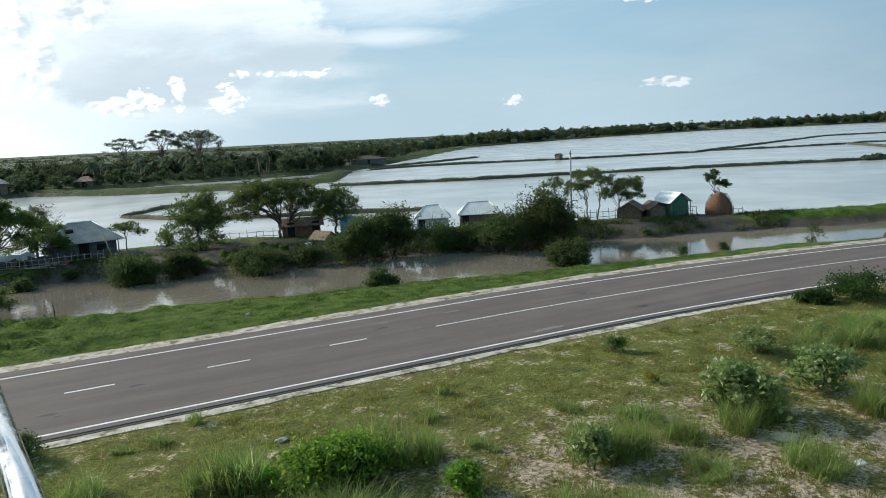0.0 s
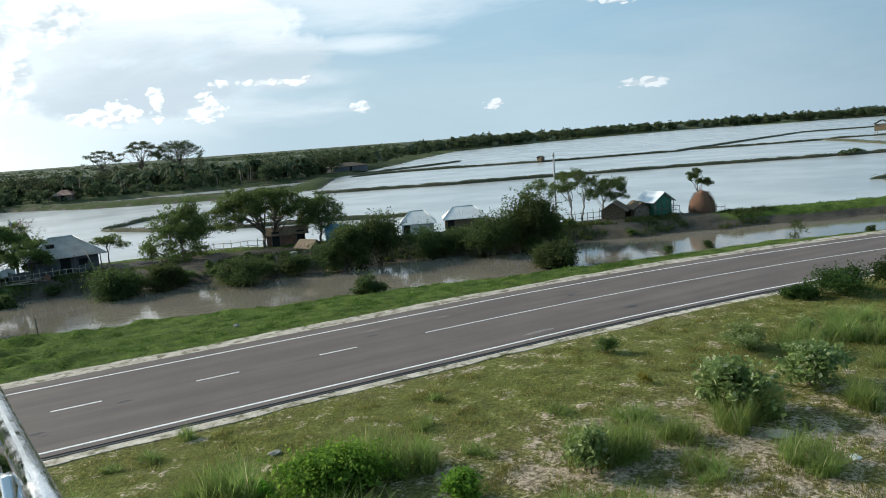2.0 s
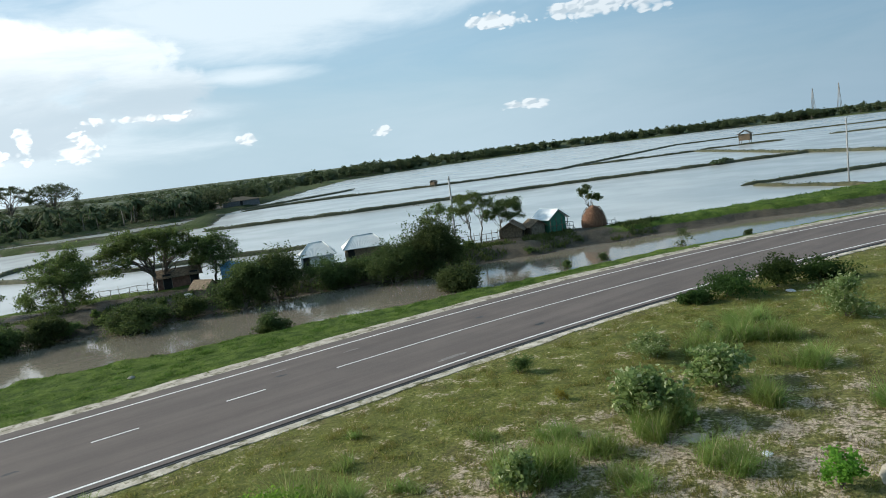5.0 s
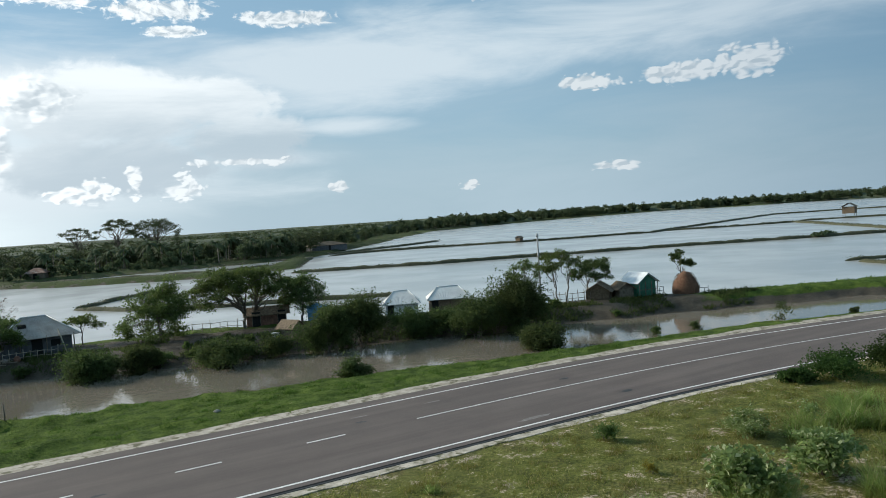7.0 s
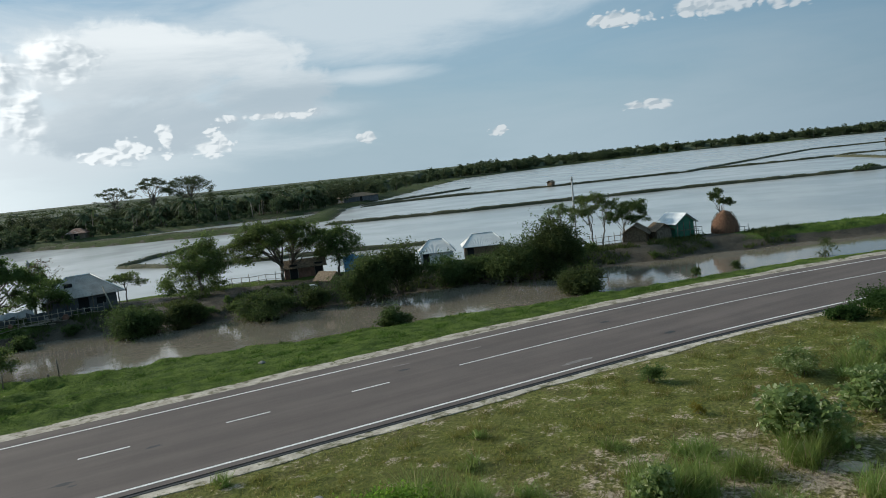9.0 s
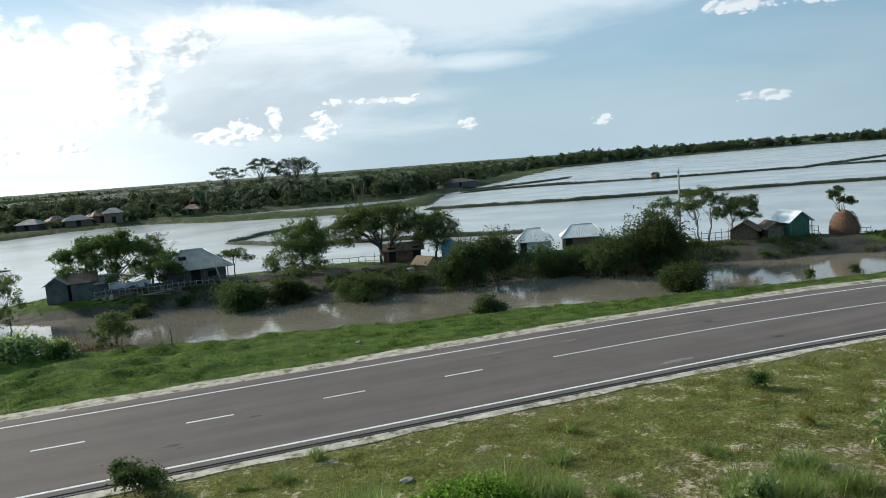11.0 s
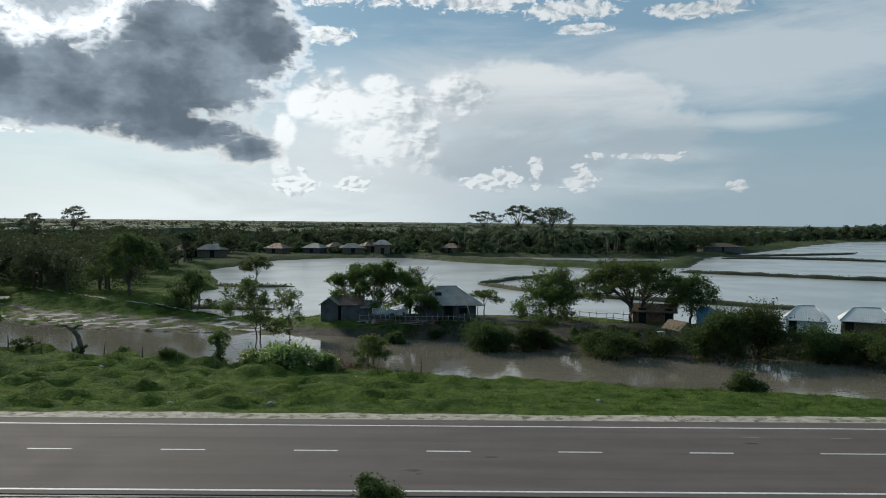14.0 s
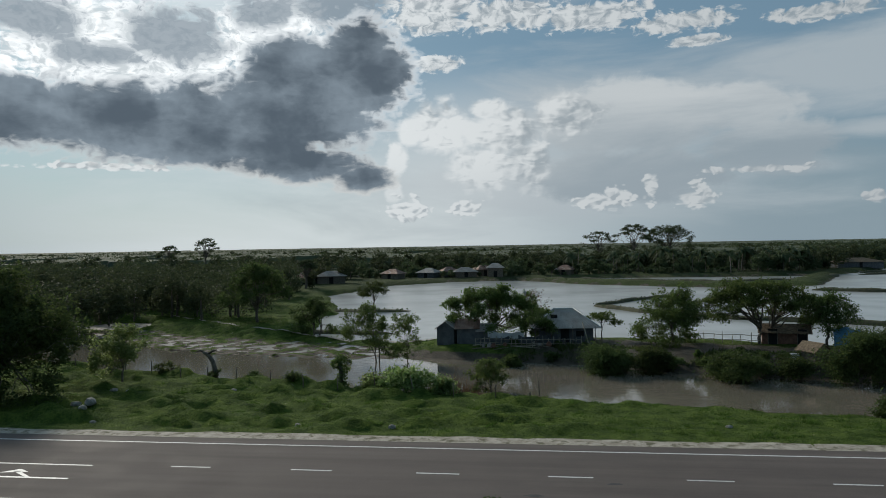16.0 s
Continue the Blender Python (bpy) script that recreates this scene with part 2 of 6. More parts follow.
def leafy(name, dark, light, tip=None, through_light=0.55):
    """Foliage: tone varies leaf by leaf, some light passes through."""
    m, g, p = material(name)
    isl = g.add("NewGeometry").outputs["Random Per Island"]
    at = g.add("TexCoord").outputs["Object"]
    f = g.math("ADD", g.math("MULTIPLY", isl, 0.6), g.math("MULTIPLY", g.rng(g.noise(at, 0.8, 2.0), 0.3, 0.7), 0.4))
    col = g.mix(f, dark, light)
    if tip:
        col = g.mix(g.rng(isl, 0.86, 0.9), col, tip)
    rnd = g.add("ObjectInfo").outputs["Random"]
    hsv = g.add("HueSaturation")
    g.put(hsv.inputs["Value"], g.rng(rnd, 0.0, 1.0, 0.8, 1.2, False))
    g.put(hsv.inputs["Hue"], g.rng(rnd, 0.0, 1.0, 0.485, 0.515, False))
    g.put(hsv.inputs["Color"], col)
    g.put(p.inputs["Base Color"], hsv.outputs[0])
    g.put(p.inputs["Roughness"], 0.65)
    g.put(p.inputs["Specular IOR Level"], 0.15)
    tr = g.add("BsdfTranslucent")
    g.put(tr.inputs[0], hsv.outputs[0])
    mx = g.add("MixShader")
    g.put(mx.inputs[0], through_light)
    g.put(mx.inputs[1], p.outputs[0])
    g.put(mx.inputs[2], tr.outputs[0])
    g.put(m.node_tree.nodes["Material Output"].inputs[0], mx.outputs[0])
    return m


def water(name, tone, rough, ripple, wave, gust=0.0):
    m, g, p = material(name)
    at = g.add("TexCoord").outputs["Object"]
    f = g.rng(g.noise(at, 0.05, 4.0), 0.35, 0.65)
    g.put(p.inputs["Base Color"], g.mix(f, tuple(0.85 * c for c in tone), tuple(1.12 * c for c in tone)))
    gusts = g.rng(g.noise(at, 0.025, 4.0, 0.6), 0.4, 0.62)
    g.put(p.inputs["Roughness"], g.math("ADD", rough, g.math("MULTIPLY", gusts, gust)))
    g.put(p.inputs["IOR"], 1.33)
    g.put(p.inputs["Specular IOR Level"], 0.8)
    bumped(g, p, g.math("ADD", g.noise(at, wave, 3.0), g.math("MULTIPLY", g.noise(at, wave * 5, 2.0), 0.3)), ripple, 0.05)
    return m


def ground_material():
    m, g, p = material("ground_soil_and_grass")
    at = g.add("TexCoord").outputs["Object"]

    def attr(name):
        return g.add("Attribute", attribute_name=name).outputs["Fac"]

    broad, mid, fine = g.noise(at, 0.12, 4.0), g.noise(at, 0.9, 5.0, 0.6), g.noise(at, 7.0, 5.0, 0.65)
    grain = g.noise(at, 30.0, 4.0, 0.7)
    lush = g.rng(g.math("ADD", g.math("MULTIPLY", mid, 0.55), g.math("MULTIPLY", fine, 0.45)), 0.36, 0.64)
    pasture = g.mix(lush, (0.036, 0.068, 0.012), (0.125, 0.180, 0.034))
    grass = g.mix(g.rng(attr("dry"), -0.08, 0.1), pasture, g.mix(lush, (0.062, 0.082, 0.018), (0.235, 0.255, 0.062)))
    grass = g.mix(g.math("MULTIPLY", g.math("MULTIPLY", g.rng(broad, 0.42, 0.62), 0.55), g.rng(attr("dry"), -0.05, 0.2)), grass, (0.14, 0.15, 0.045))
    grass = g.mix(g.rng(attr("dry"), 0.1, 0.5, 0.0, 0.6), grass, g.mix(g.rng(fine, 0.38, 0.6), (0.12, 0.11, 0.045), (0.33, 0.30, 0.12)))
    soil = g.mix(g.rng(g.math("ADD", g.math("MULTIPLY", fine, 0.6), g.math("MULTIPLY", grain, 0.4)), 0.36, 0.62), (0.15, 0.105, 0.068), (0.66, 0.55, 0.42))
    bare = g.rng(g.math("ADD", attr("dry"), g.math("ADD", g.math("MULTIPLY", g.math("SUBTRACT", mid, 0.5), 2.5), g.math("MULTIPLY", g.math("SUBTRACT", fine, 0.5), 1.3))), 0.42, 0.72)
    mud = g.mix(g.rng(g.math("ADD", g.math("MULTIPLY", mid, 0.5), g.math("MULTIPLY", fine, 0.5)), 0.35, 0.65), (0.038, 0.032, 0.023), (0.11, 0.094, 0.068))
    wet = g.rng(g.math("ADD", attr("mud"), g.math("MULTIPLY", g.math("SUBTRACT", mid, 0.5), 0.8)), 0.35, 0.6)
    litter = g.math("MULTIPLY", g.rng(g.noise(at, 0.75, 7.0, 0.72), 0.47, 0.6), g.rng(attr("dry"), 0.05, 0.45, 0.0, 0.6))
    grass = g.mix(litter, grass, g.mix(fine, (0.055, 0.042, 0.024), (0.21, 0.155, 0.095)))
    col = g.mix(bare, grass, soil)
    # far country: fields of different greens
    far = g.mix(g.rng(g.noise(at, 0.006, 3.0), 0.42, 0.58), (0.030, 0.046, 0.018), (0.075, 0.095, 0.038))
    col = g.mix(attr("far"), col, far)
    col = g.mix(wet, col, mud)
    g.put(p.inputs["Base Color"], col)
    g.put(p.inputs["Roughness"], g.rng(wet, 0.0, 1.0, 0.95, 0.75))
    g.put(p.inputs["Specular IOR Level"], g.rng(wet, 0.0, 1.0, 0.1, 0.25))
    bumped(g, p, g.math("ADD", g.math("MULTIPLY", mid, 0.9), fine), 1.0, 0.22)
    return m


def asphalt_material():
    m, g, p = material("asphalt")
    at = g.add("TexCoord").outputs["Object"]
    sep = g.add("SeparateXYZ")
    g.put(sep.inputs[0], at)
    along = g.xyz(g.math("MULTIPLY", sep.outputs[0], 0.06), g.math("MULTIPLY", sep.outputs[1], 0.9))
    tracks, blotch, grain = g.noise(along, 1.0, 4.0), g.noise(at, 0.35, 5.0, 0.6), g.noise(at, 60.0, 3.0, 0.7)
    f = g.math("ADD", g.math("MULTIPLY", tracks, 0.4), g.math("ADD", g.math("MULTIPLY", blotch, 0.35), g.math("MULTIPLY", grain, 0.25)))
    g.put(p.inputs["Base Color"], g.mix(g.rng(f, 0.36, 0.64), (0.099, 0.082, 0.075), (0.151, 0.126, 0.115)))
    g.put(p.inputs["Roughness"], g.rng(blotch, 0.3, 0.7, 0.8, 0.92))
    g.put(p.inputs["Specular IOR Level"], 0.25)
    bumped(g, p, grain, 0.4, 0.01)
    return m


M_GROUND, M_ASPHALT = ground_material(), asphalt_material()
M_PAINT = plain("road_paint", (0.55, 0.55, 0.53), (0.76, 0.76, 0.74), 4.0, 0.6, 0, 0.004, (0.3, 0.29, 0.28), 0.68)
M_KERB = plain("pale_concrete", (0.30, 0.26, 0.20), (0.62, 0.56, 0.47), 1.6, 0.9, 0, 0.03, (0.14, 0.13, 0.07), 0.5)
M_DUST = plain("road_dust", (0.15, 0.135, 0.125), (0.26, 0.24, 0.225), 3.0, 0.9)
M_TAR = plain("black_tar", (0.012, 0.012, 0.012), (0.03, 0.03, 0.03), 3.0, 0.6)
M_CHANNEL = water("turbid_channel_water", (0.185, 0.163, 0.128), 0.04, 0.15, 1.3)
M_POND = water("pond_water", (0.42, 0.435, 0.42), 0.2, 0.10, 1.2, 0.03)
# pale base stands in for sun glitter, besides the real ripples and roughness
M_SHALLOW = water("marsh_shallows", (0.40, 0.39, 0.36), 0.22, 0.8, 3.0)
M_BARK = plain("bark", (0.07, 0.058, 0.046), (0.2, 0.17, 0.135), 5.0, 0.9, 0, 0.03)
M_BARK_PALE = plain("pale_bark", (0.14, 0.12, 0.10), (0.32, 0.29, 0.24), 5.0, 0.9, 0, 0.03)
M_STEEL = plain("polished_steel", (0.62, 0.63, 0.64), (0.78, 0.79, 0.8), 2.0, 0.16, 1.0, 0.001)
M_CONCRETE = plain("grey_concrete", (0.25, 0.24, 0.23), (0.42, 0.41, 0.39), 1.5, 0.85)
M_TIN = plain("grey_corrugated_tin", (0.24, 0.22, 0.195), (0.40, 0.37, 0.335), 0.8, 0.85, 0.0, 0.01, (0.20, 0.15, 0.11), 0.6)
M_TIN_RUST = plain("rusted_tin", (0.16, 0.075, 0.045), (0.36, 0.24, 0.19), 1.0, 0.7, 0.3, 0.01, (0.4, 0.38, 0.36), 0.55)
M_TIN_BRIGHT = plain("bright_new_tin", (0.56, 0.56, 0.54), (0.74, 0.74, 0.71), 0.8, 0.6, 0.0, 0.004)
M_BLUEWALL = plain("faded_blue_sheet", (0.055, 0.06, 0.065), (0.13, 0.14, 0.145), 1.6, 0.7, 0, 0.01, (0.10, 0.09, 0.08), 0.6)
M_GREENWALL = plain("green_painted_sheet", (0.02, 0.12, 0.075), (0.05, 0.22, 0.14), 1.6, 0.6)
M_TARP_BLUE = plain("blue_tarpaulin", (0.03, 0.10, 0.17), (0.08, 0.22, 0.32), 2.0, 0.5)
M_TARP_WHITE = plain("white_plastic_sheet", (0.55, 0.57, 0.58), (0.78, 0.8, 0.8), 2.0, 0.45)
M_WOOD = plain("weathered_wood", (0.09, 0.07, 0.05), (0.24, 0.2, 0.15), 4.0, 0.85)
M_BAMBOO = plain("grey_bamboo", (0.2, 0.17, 0.13), (0.42, 0.38, 0.3), 4.0, 0.75)
M_THATCH = plain("brown_thatch", (0.08, 0.055, 0.035), (0.26, 0.19, 0.12), 5.0, 0.95, 0, 0.06)
M_STRAW = plain("red_brown_straw", (0.13, 0.06, 0.035), (0.27, 0.145, 0.085), 6.0, 0.95, 0, 0.08)
M_BRICKWALL = plain("reddish_mud_wall", (0.13, 0.06, 0.04), (0.28, 0.15, 0.1), 3.0, 0.9)
M_STONE = plain("pale_stone", (0.16, 0.15, 0.12), (0.4, 0.38, 0.34), 4.0, 0.85)
# Near-black: the shade inside openings, put into the colour of flat panels
M_DARK = plain("painted_opening_shade", (0.006, 0.006, 0.006), (0.015, 0.014, 0.013), 2.0, 0.9)
M_DIKE = plain("dike_earth_and_weed", (0.03, 0.035, 0.016), (0.085, 0.085, 0.04), 1.3, 0.95, 0, 0.08, (0.12, 0.095, 0.06), 0.6)
M_TRAIL = plain("trodden_path", (0.2, 0.18, 0.14), (0.36, 0.33, 0.27), 2.0, 0.95)

M_CANOPY = plain("distant_canopy", (0.034, 0.050, 0.026), (0.080, 0.100, 0.048), 0.09, 0.95, 0, 1.5)
L_DARK = leafy("mangrove_leaves", (0.043, 0.068, 0.025), (0.118, 0.164, 0.053))
L_MID = leafy("tree_leaves", (0.062, 0.101, 0.033), (0.176, 0.247, 0.073))
L_BRIGHT = leafy("bright_bush_leaves", (0.11, 0.25, 0.032), (0.26, 0.48, 0.075), None, 0.62)
L_PALE = leafy("pale_shrub_leaves", (0.13, 0.19, 0.062), (0.31, 0.39, 0.145), (0.48, 0.52, 0.30), 0.62)
# greyer than the nearer leaves: some distance haze is put into this colour
L_FAR_HAZED = leafy("distant_woods", (0.046, 0.066, 0.034), (0.110, 0.138, 0.064), None, 0.4)
L_GRASS = leafy("grass_blades", (0.135, 0.160, 0.036), (0.315, 0.310, 0.088), (0.42, 0.35, 0.17))
L_TALL = leafy("tall_grass", (0.150, 0.225, 0.052), (0.345, 0.425, 0.135), (0.480, 0.420, 0.240), 0.62)
L_HEDGE = leafy("dark_hedge_leaves", (0.025, 0.052, 0.014), (0.075, 0.13, 0.032))
L_PASTURE = leafy("pasture_blades", (0.042, 0.089, 0.015), (0.119, 0.196, 0.042))
M_WHITEROOF = plain("whitewashed_sheet", (0.6, 0.62, 0.63), (0.82, 0.84, 0.84), 1.5, 0.5, 0, 0.01)
L_BROWN = leafy("dry_brown_reed", (0.07, 0.045, 0.028), (0.17, 0.12, 0.075))
L_YELLOW = leafy("yellow_weed", (0.16, 0.14, 0.02), (0.32, 0.26, 0.05))

# ---------------------------------------------------------------- mesh helpers


class Mesh:
    """Collects faces for one mesh."""

    def __init__(self):
        self.v, self.f, self.n, self.round = [], [], 0, False

    def add(self, verts, faces):
        self.v.append(np.asarray(verts, float).reshape(-1, 3))
        self.f += (faces + self.n).tolist() if isinstance(faces, np.ndarray) else [tuple(int(i) + self.n for i in f) for f in faces]
        self.n += len(self.v[-1])
        return self

    def box(self, x0, y0, z0, x1, y1, z1, m=None):
        c = np.array([(x, y, z) for z in (z0, z1) for y in (y0, y1) for x in (x0, x1)], float)
        if m is not None:
            c = np.array([m @ Vector(p) for p in c])
        return self.add(c, [(0, 2, 3, 1), (4, 5, 7, 6), (0, 1, 5, 4), (2, 6, 7, 3), (0, 4, 6, 2), (1, 3, 7, 5)])

    def tube(self, pts, radii, sides=7, caps=True):
        self.round = True
        pts = np.asarray(pts, float)
        radii = np.broadcast_to(radii, (len(pts),))
        tang = np.gradient(pts, axis=0)
        rings = []
        for p, t, r in zip(pts, tang, radii):
            t = t / (np.linalg.norm(t) + 1e-9)
            u = np.cross(t, (0.31, 0.2, 0.93) if abs(t[2]) < 0.9 else (1.0, 0.1, 0))
            u /= np.linalg.norm(u)
            w = np.cross(t, u)
            a = np.linspace(0, 2 * np.pi, sides, endpoint=False)
            rings.append(p + r * (np.cos(a)[:, None] * u + np.sin(a)[:, None] * w))
        faces = []
        for k in range(len(pts) - 1):
            for i in range(sides):
                j = (i + 1) % sides
                faces.append((k * sides + i, k * sides + j, (k + 1) * sides + j, (k + 1) * sides + i))
        if caps:
            faces += [tuple(range(sides))[::-1], tuple((len(pts) - 1) * sides + i for i in range(sides))]
        return self.add(np.concatenate(rings), faces)

    def ribbon(self, left, right, z=None):
        n = len(left)
        return self.add(np.concatenate([left, right]), [(i, n + i, n + i + 1, i + 1) for i in range(n - 1)])

    def data(self, name, mat):
        me = bpy.data.meshes.new(name)
        me.from_pydata(np.concatenate(self.v).tolist(), [], self.f)
        me.materials.append(mat)
        if self.round:
            me.polygons.foreach_set("use_smooth", [True] * len(me.polygons))
        me.update()
        return me


def part(name, m, mat, parent=None, label=""):
    ob = new(name, m.data(name, mat) if isinstance(m, Mesh) else m)
    if parent is not None:
        ob.parent = parent
    return tagged(ob, label)


def empty(name, m, label, category, group="", kind=""):
    ob = new(name)
    ob.matrix_world = m
    ob.empty_display_size = 0.3
    return tagged(ob, label, category, group, kind)


def fbm(x, y, scale, octaves=4, seed=0):
    """Smooth value noise on a plane, about -1 to 1."""
    x, y, out, amp, total = np.asarray(x, float) / scale, np.asarray(y, float) / scale, 0.0, 1.0, 0.0
    for o in range(octaves):
        xi, yi = np.floor(x).astype(np.int64), np.floor(y).astype(np.int64)
        fx, fy = x - xi, y - yi
        fx, fy = fx * fx * (3 - 2 * fx), fy * fy * (3 - 2 * fy)

        def h(i, j):
            k = (i * 374761393 + j * 668265263 + (seed + o) * 1274126177) & 0x7FFFFFFF
            k = ((k ^ (k >> 13)) * 1103515245) & 0x7FFFFFFF
            return ((k ^ (k >> 16)) & 0xFFFF) / 32767.5 - 1

        v = (h(xi, yi) * (1 - fx) + h(xi + 1, yi) * fx) * (1 - fy) + (h(xi, yi + 1) * (1 - fx) + h(xi + 1, yi + 1) * fx) * fy
        out, total, amp, x, y = out + amp * v, total + amp, amp * 0.5, x * 2.03, y * 2.03
    return out / total


def leaf_cloud(mesh, centres, size, rs, aspect=0.5, up=0.35, droop=None):
    """A pointed leaf of two triangles at each centre, turned at random, more or less facing up."""
    n = len(centres)
    nrm = rs.normal(size=(n, 3))
    nrm[:, 2] = np.abs(nrm[:, 2]) + up
    nrm /= np.linalg.norm(nrm, axis=1)[:, None]
    a = rs.normal(size=(n, 3))
    a -= (a * nrm).sum(1)[:, None] * nrm
    a /= np.linalg.norm(a, axis=1)[:, None]
    b = np.cross(nrm, a)
    s = (size * rs.uniform(0.6, 1.4, n))[:, None]
    v = np.stack([centres - a * s, centres + b * s * aspect + nrm * s * 0.12, centres + a * s, centres - b * s * aspect + nrm * s * 0.12], 1)
    k = np.arange(n)[:, None] * 4
    mesh.add(v.reshape(-1, 3), np.concatenate([k, k + 1, k + 2, k + 3], 1))
    return mesh


def blob_points(rs, centre, radii, n, shell=0.55):
    """Points through an uneven ellipsoid, denser towards its skin."""
    d = rs.normal(size=(n, 3))
    d /= np.linalg.norm(d, axis=1)[:, None]
    r = shell + (1 - shell) * rs.uniform(0, 1, n) ** 0.5
    r *= 1 + 0.25 * np.sin(d[:, 0] * 5 + centre[0]) * np.cos(d[:, 1] * 4 + centre[1])
    return np.asarray(centre) + d * r[:, None] * np.asarray(radii)


def shoots(mesh, rs, centre, radii, n, each, leaf, aspect=0.5, up=0.25, start=0.25):
    """A ragged clump: n shoots reach out of its middle, each set with leaves along its outer part."""
    d = rs.normal(size=(n, 3))
    d[:, 2] += up
    d /= np.linalg.norm(d, axis=1)[:, None]
    radii = np.asarray(radii)
    root = np.asarray(centre) + rs.normal(size=(n, 3)) * radii * 0.22
    reach = d * radii * (0.45 + 0.75 * rs.uniform(0, 1, n) ** 1.3)[:, None]
    t = np.tile(start + (1 - start) * np.linspace(0.05, 1.0, each), n)
    root, reach = np.repeat(root, each, 0), np.repeat(reach, each, 0)
    p = root + reach * t[:, None] + rs.normal(size=(n * each, 3)) * leaf * 0.9
    p[:, 2] -= 0.18 * np.linalg.norm(reach, axis=1) * t ** 2
    return leaf_cloud(mesh, p, leaf, rs, aspect)


def limb(rs, a, b, r0, r1, wobble=0.12, n=6):
    a, b = np.asarray(a, float), np.asarray(b, float)
    t = np.linspace(0, 1, n)[:, None]
    size = np.linalg.norm(b - a)
    w = rs.normal(size=(n, 3)) * wobble * size * 0.35 * np.sin(t * np.pi)
    p = a + (b - a) * t + w
    p[:, 2] += 0.08 * size * np.sin(t[:, 0] * np.pi)
    return p, np.linspace(r0, r1, n)


# ---------------------------------------------------------------- the lie of the land
WATER_Z, POND_Z = -1.30, -1.25


def road_y(x):
    return 32.0 - 0.00318 * np.maximum(0, np.asarray(x, float) - 22.0) ** 2


def road_line(x, off):
    """A point off metres to the far side of the road's middle line."""
    x = np.asarray(x, float)
    s = -2 * 0.00318 * np.maximum(0, x - 22.0)
    k = np.sqrt(1 + s * s)
    return x - off * s / k, road_y(x) + off / k


VERGE_X, VERGE_Y = [-200, -60, -40, -18.7, -1, 10, 17, 25, 32, 40, 48, 60, 77, 110, 200], [115, 68, 62.0, 56, 51.6, 48.8, 46.8, 44.8, 42.3, 40.4, 39.0, 35.6, 30, 14, -62]
SHORE_X, SHORE_Y = [-200, -80, -57, -38, -20, -8, 4, 9, 16, 24, 33, 40, 50, 57, 65, 72, 79, 93, 110, 200], [170, 101, 88, 78, 75, 72.4, 69.6, 67.4, 64.9, 63.2, 61.6, 58.6, 55.8, 53, 50.5, 47.6, 44.5, 36, 26, -30]
FRONT_X, FRONT_Y = [-31, -15, 8, 18, 35, 55, 67, 83, 107, 140], [88.5, 84.5, 82.3, 81, 73, 63.5, 57, 49.5, 41.5, 27]
POND = [*zip(FRONT_X, FRONT_Y), (400, -70), (950, -150), (860, 540), (741, 705), (477, 634), (301, 540), (200, 400), (124, 296), (92, 253), (66, 196), (46, 189), (14, 209), (-8, 236), (-30, 232), (-48, 214), (-54, 164), (-42, 134), (-33, 98)]
STRIP_POND = [(-4, 244), (2, 230), (16, 216), (46, 197), (64, 203), (88, 250), (60, 246), (20, 247)]
FAR_POND = [(330, 620), (385, 740), (540, 920), (560, 870), (430, 720), (350, 600)]
MARSH_POND = [(-72, 101), (-65, 99.5), (-58.5, 100.5), (-60, 108), (-70, 110)]


def inside(x, y, poly):
    """Signed distance to a polygon, positive inside."""
    d, odd = np.full(np.shape(x), 1e9), np.zeros(np.shape(x), bool)
    for (ax, ay), (bx, by) in zip(poly, poly[1:] + poly[:1]):
        ex, ey = bx - ax, by - ay
        t = np.clip(((x - ax) * ex + (y - ay) * ey) / (ex * ex + ey * ey), 0, 1)
        d = np.minimum(d, np.hypot(x - ax - t * ex, y - ay - t * ey))
        cross = (ay > y) != (by > y)
        odd ^= cross & (x < ex * (y - ay) / (ey if abs(ey) > 1e-9 else 1e-9) + ax)
    return np.where(odd, d, -d)


def sstep(v, a, b):
    t = np.clip((v - a) / (b - a), 0, 1)
    return t * t * (3 - 2 * t)


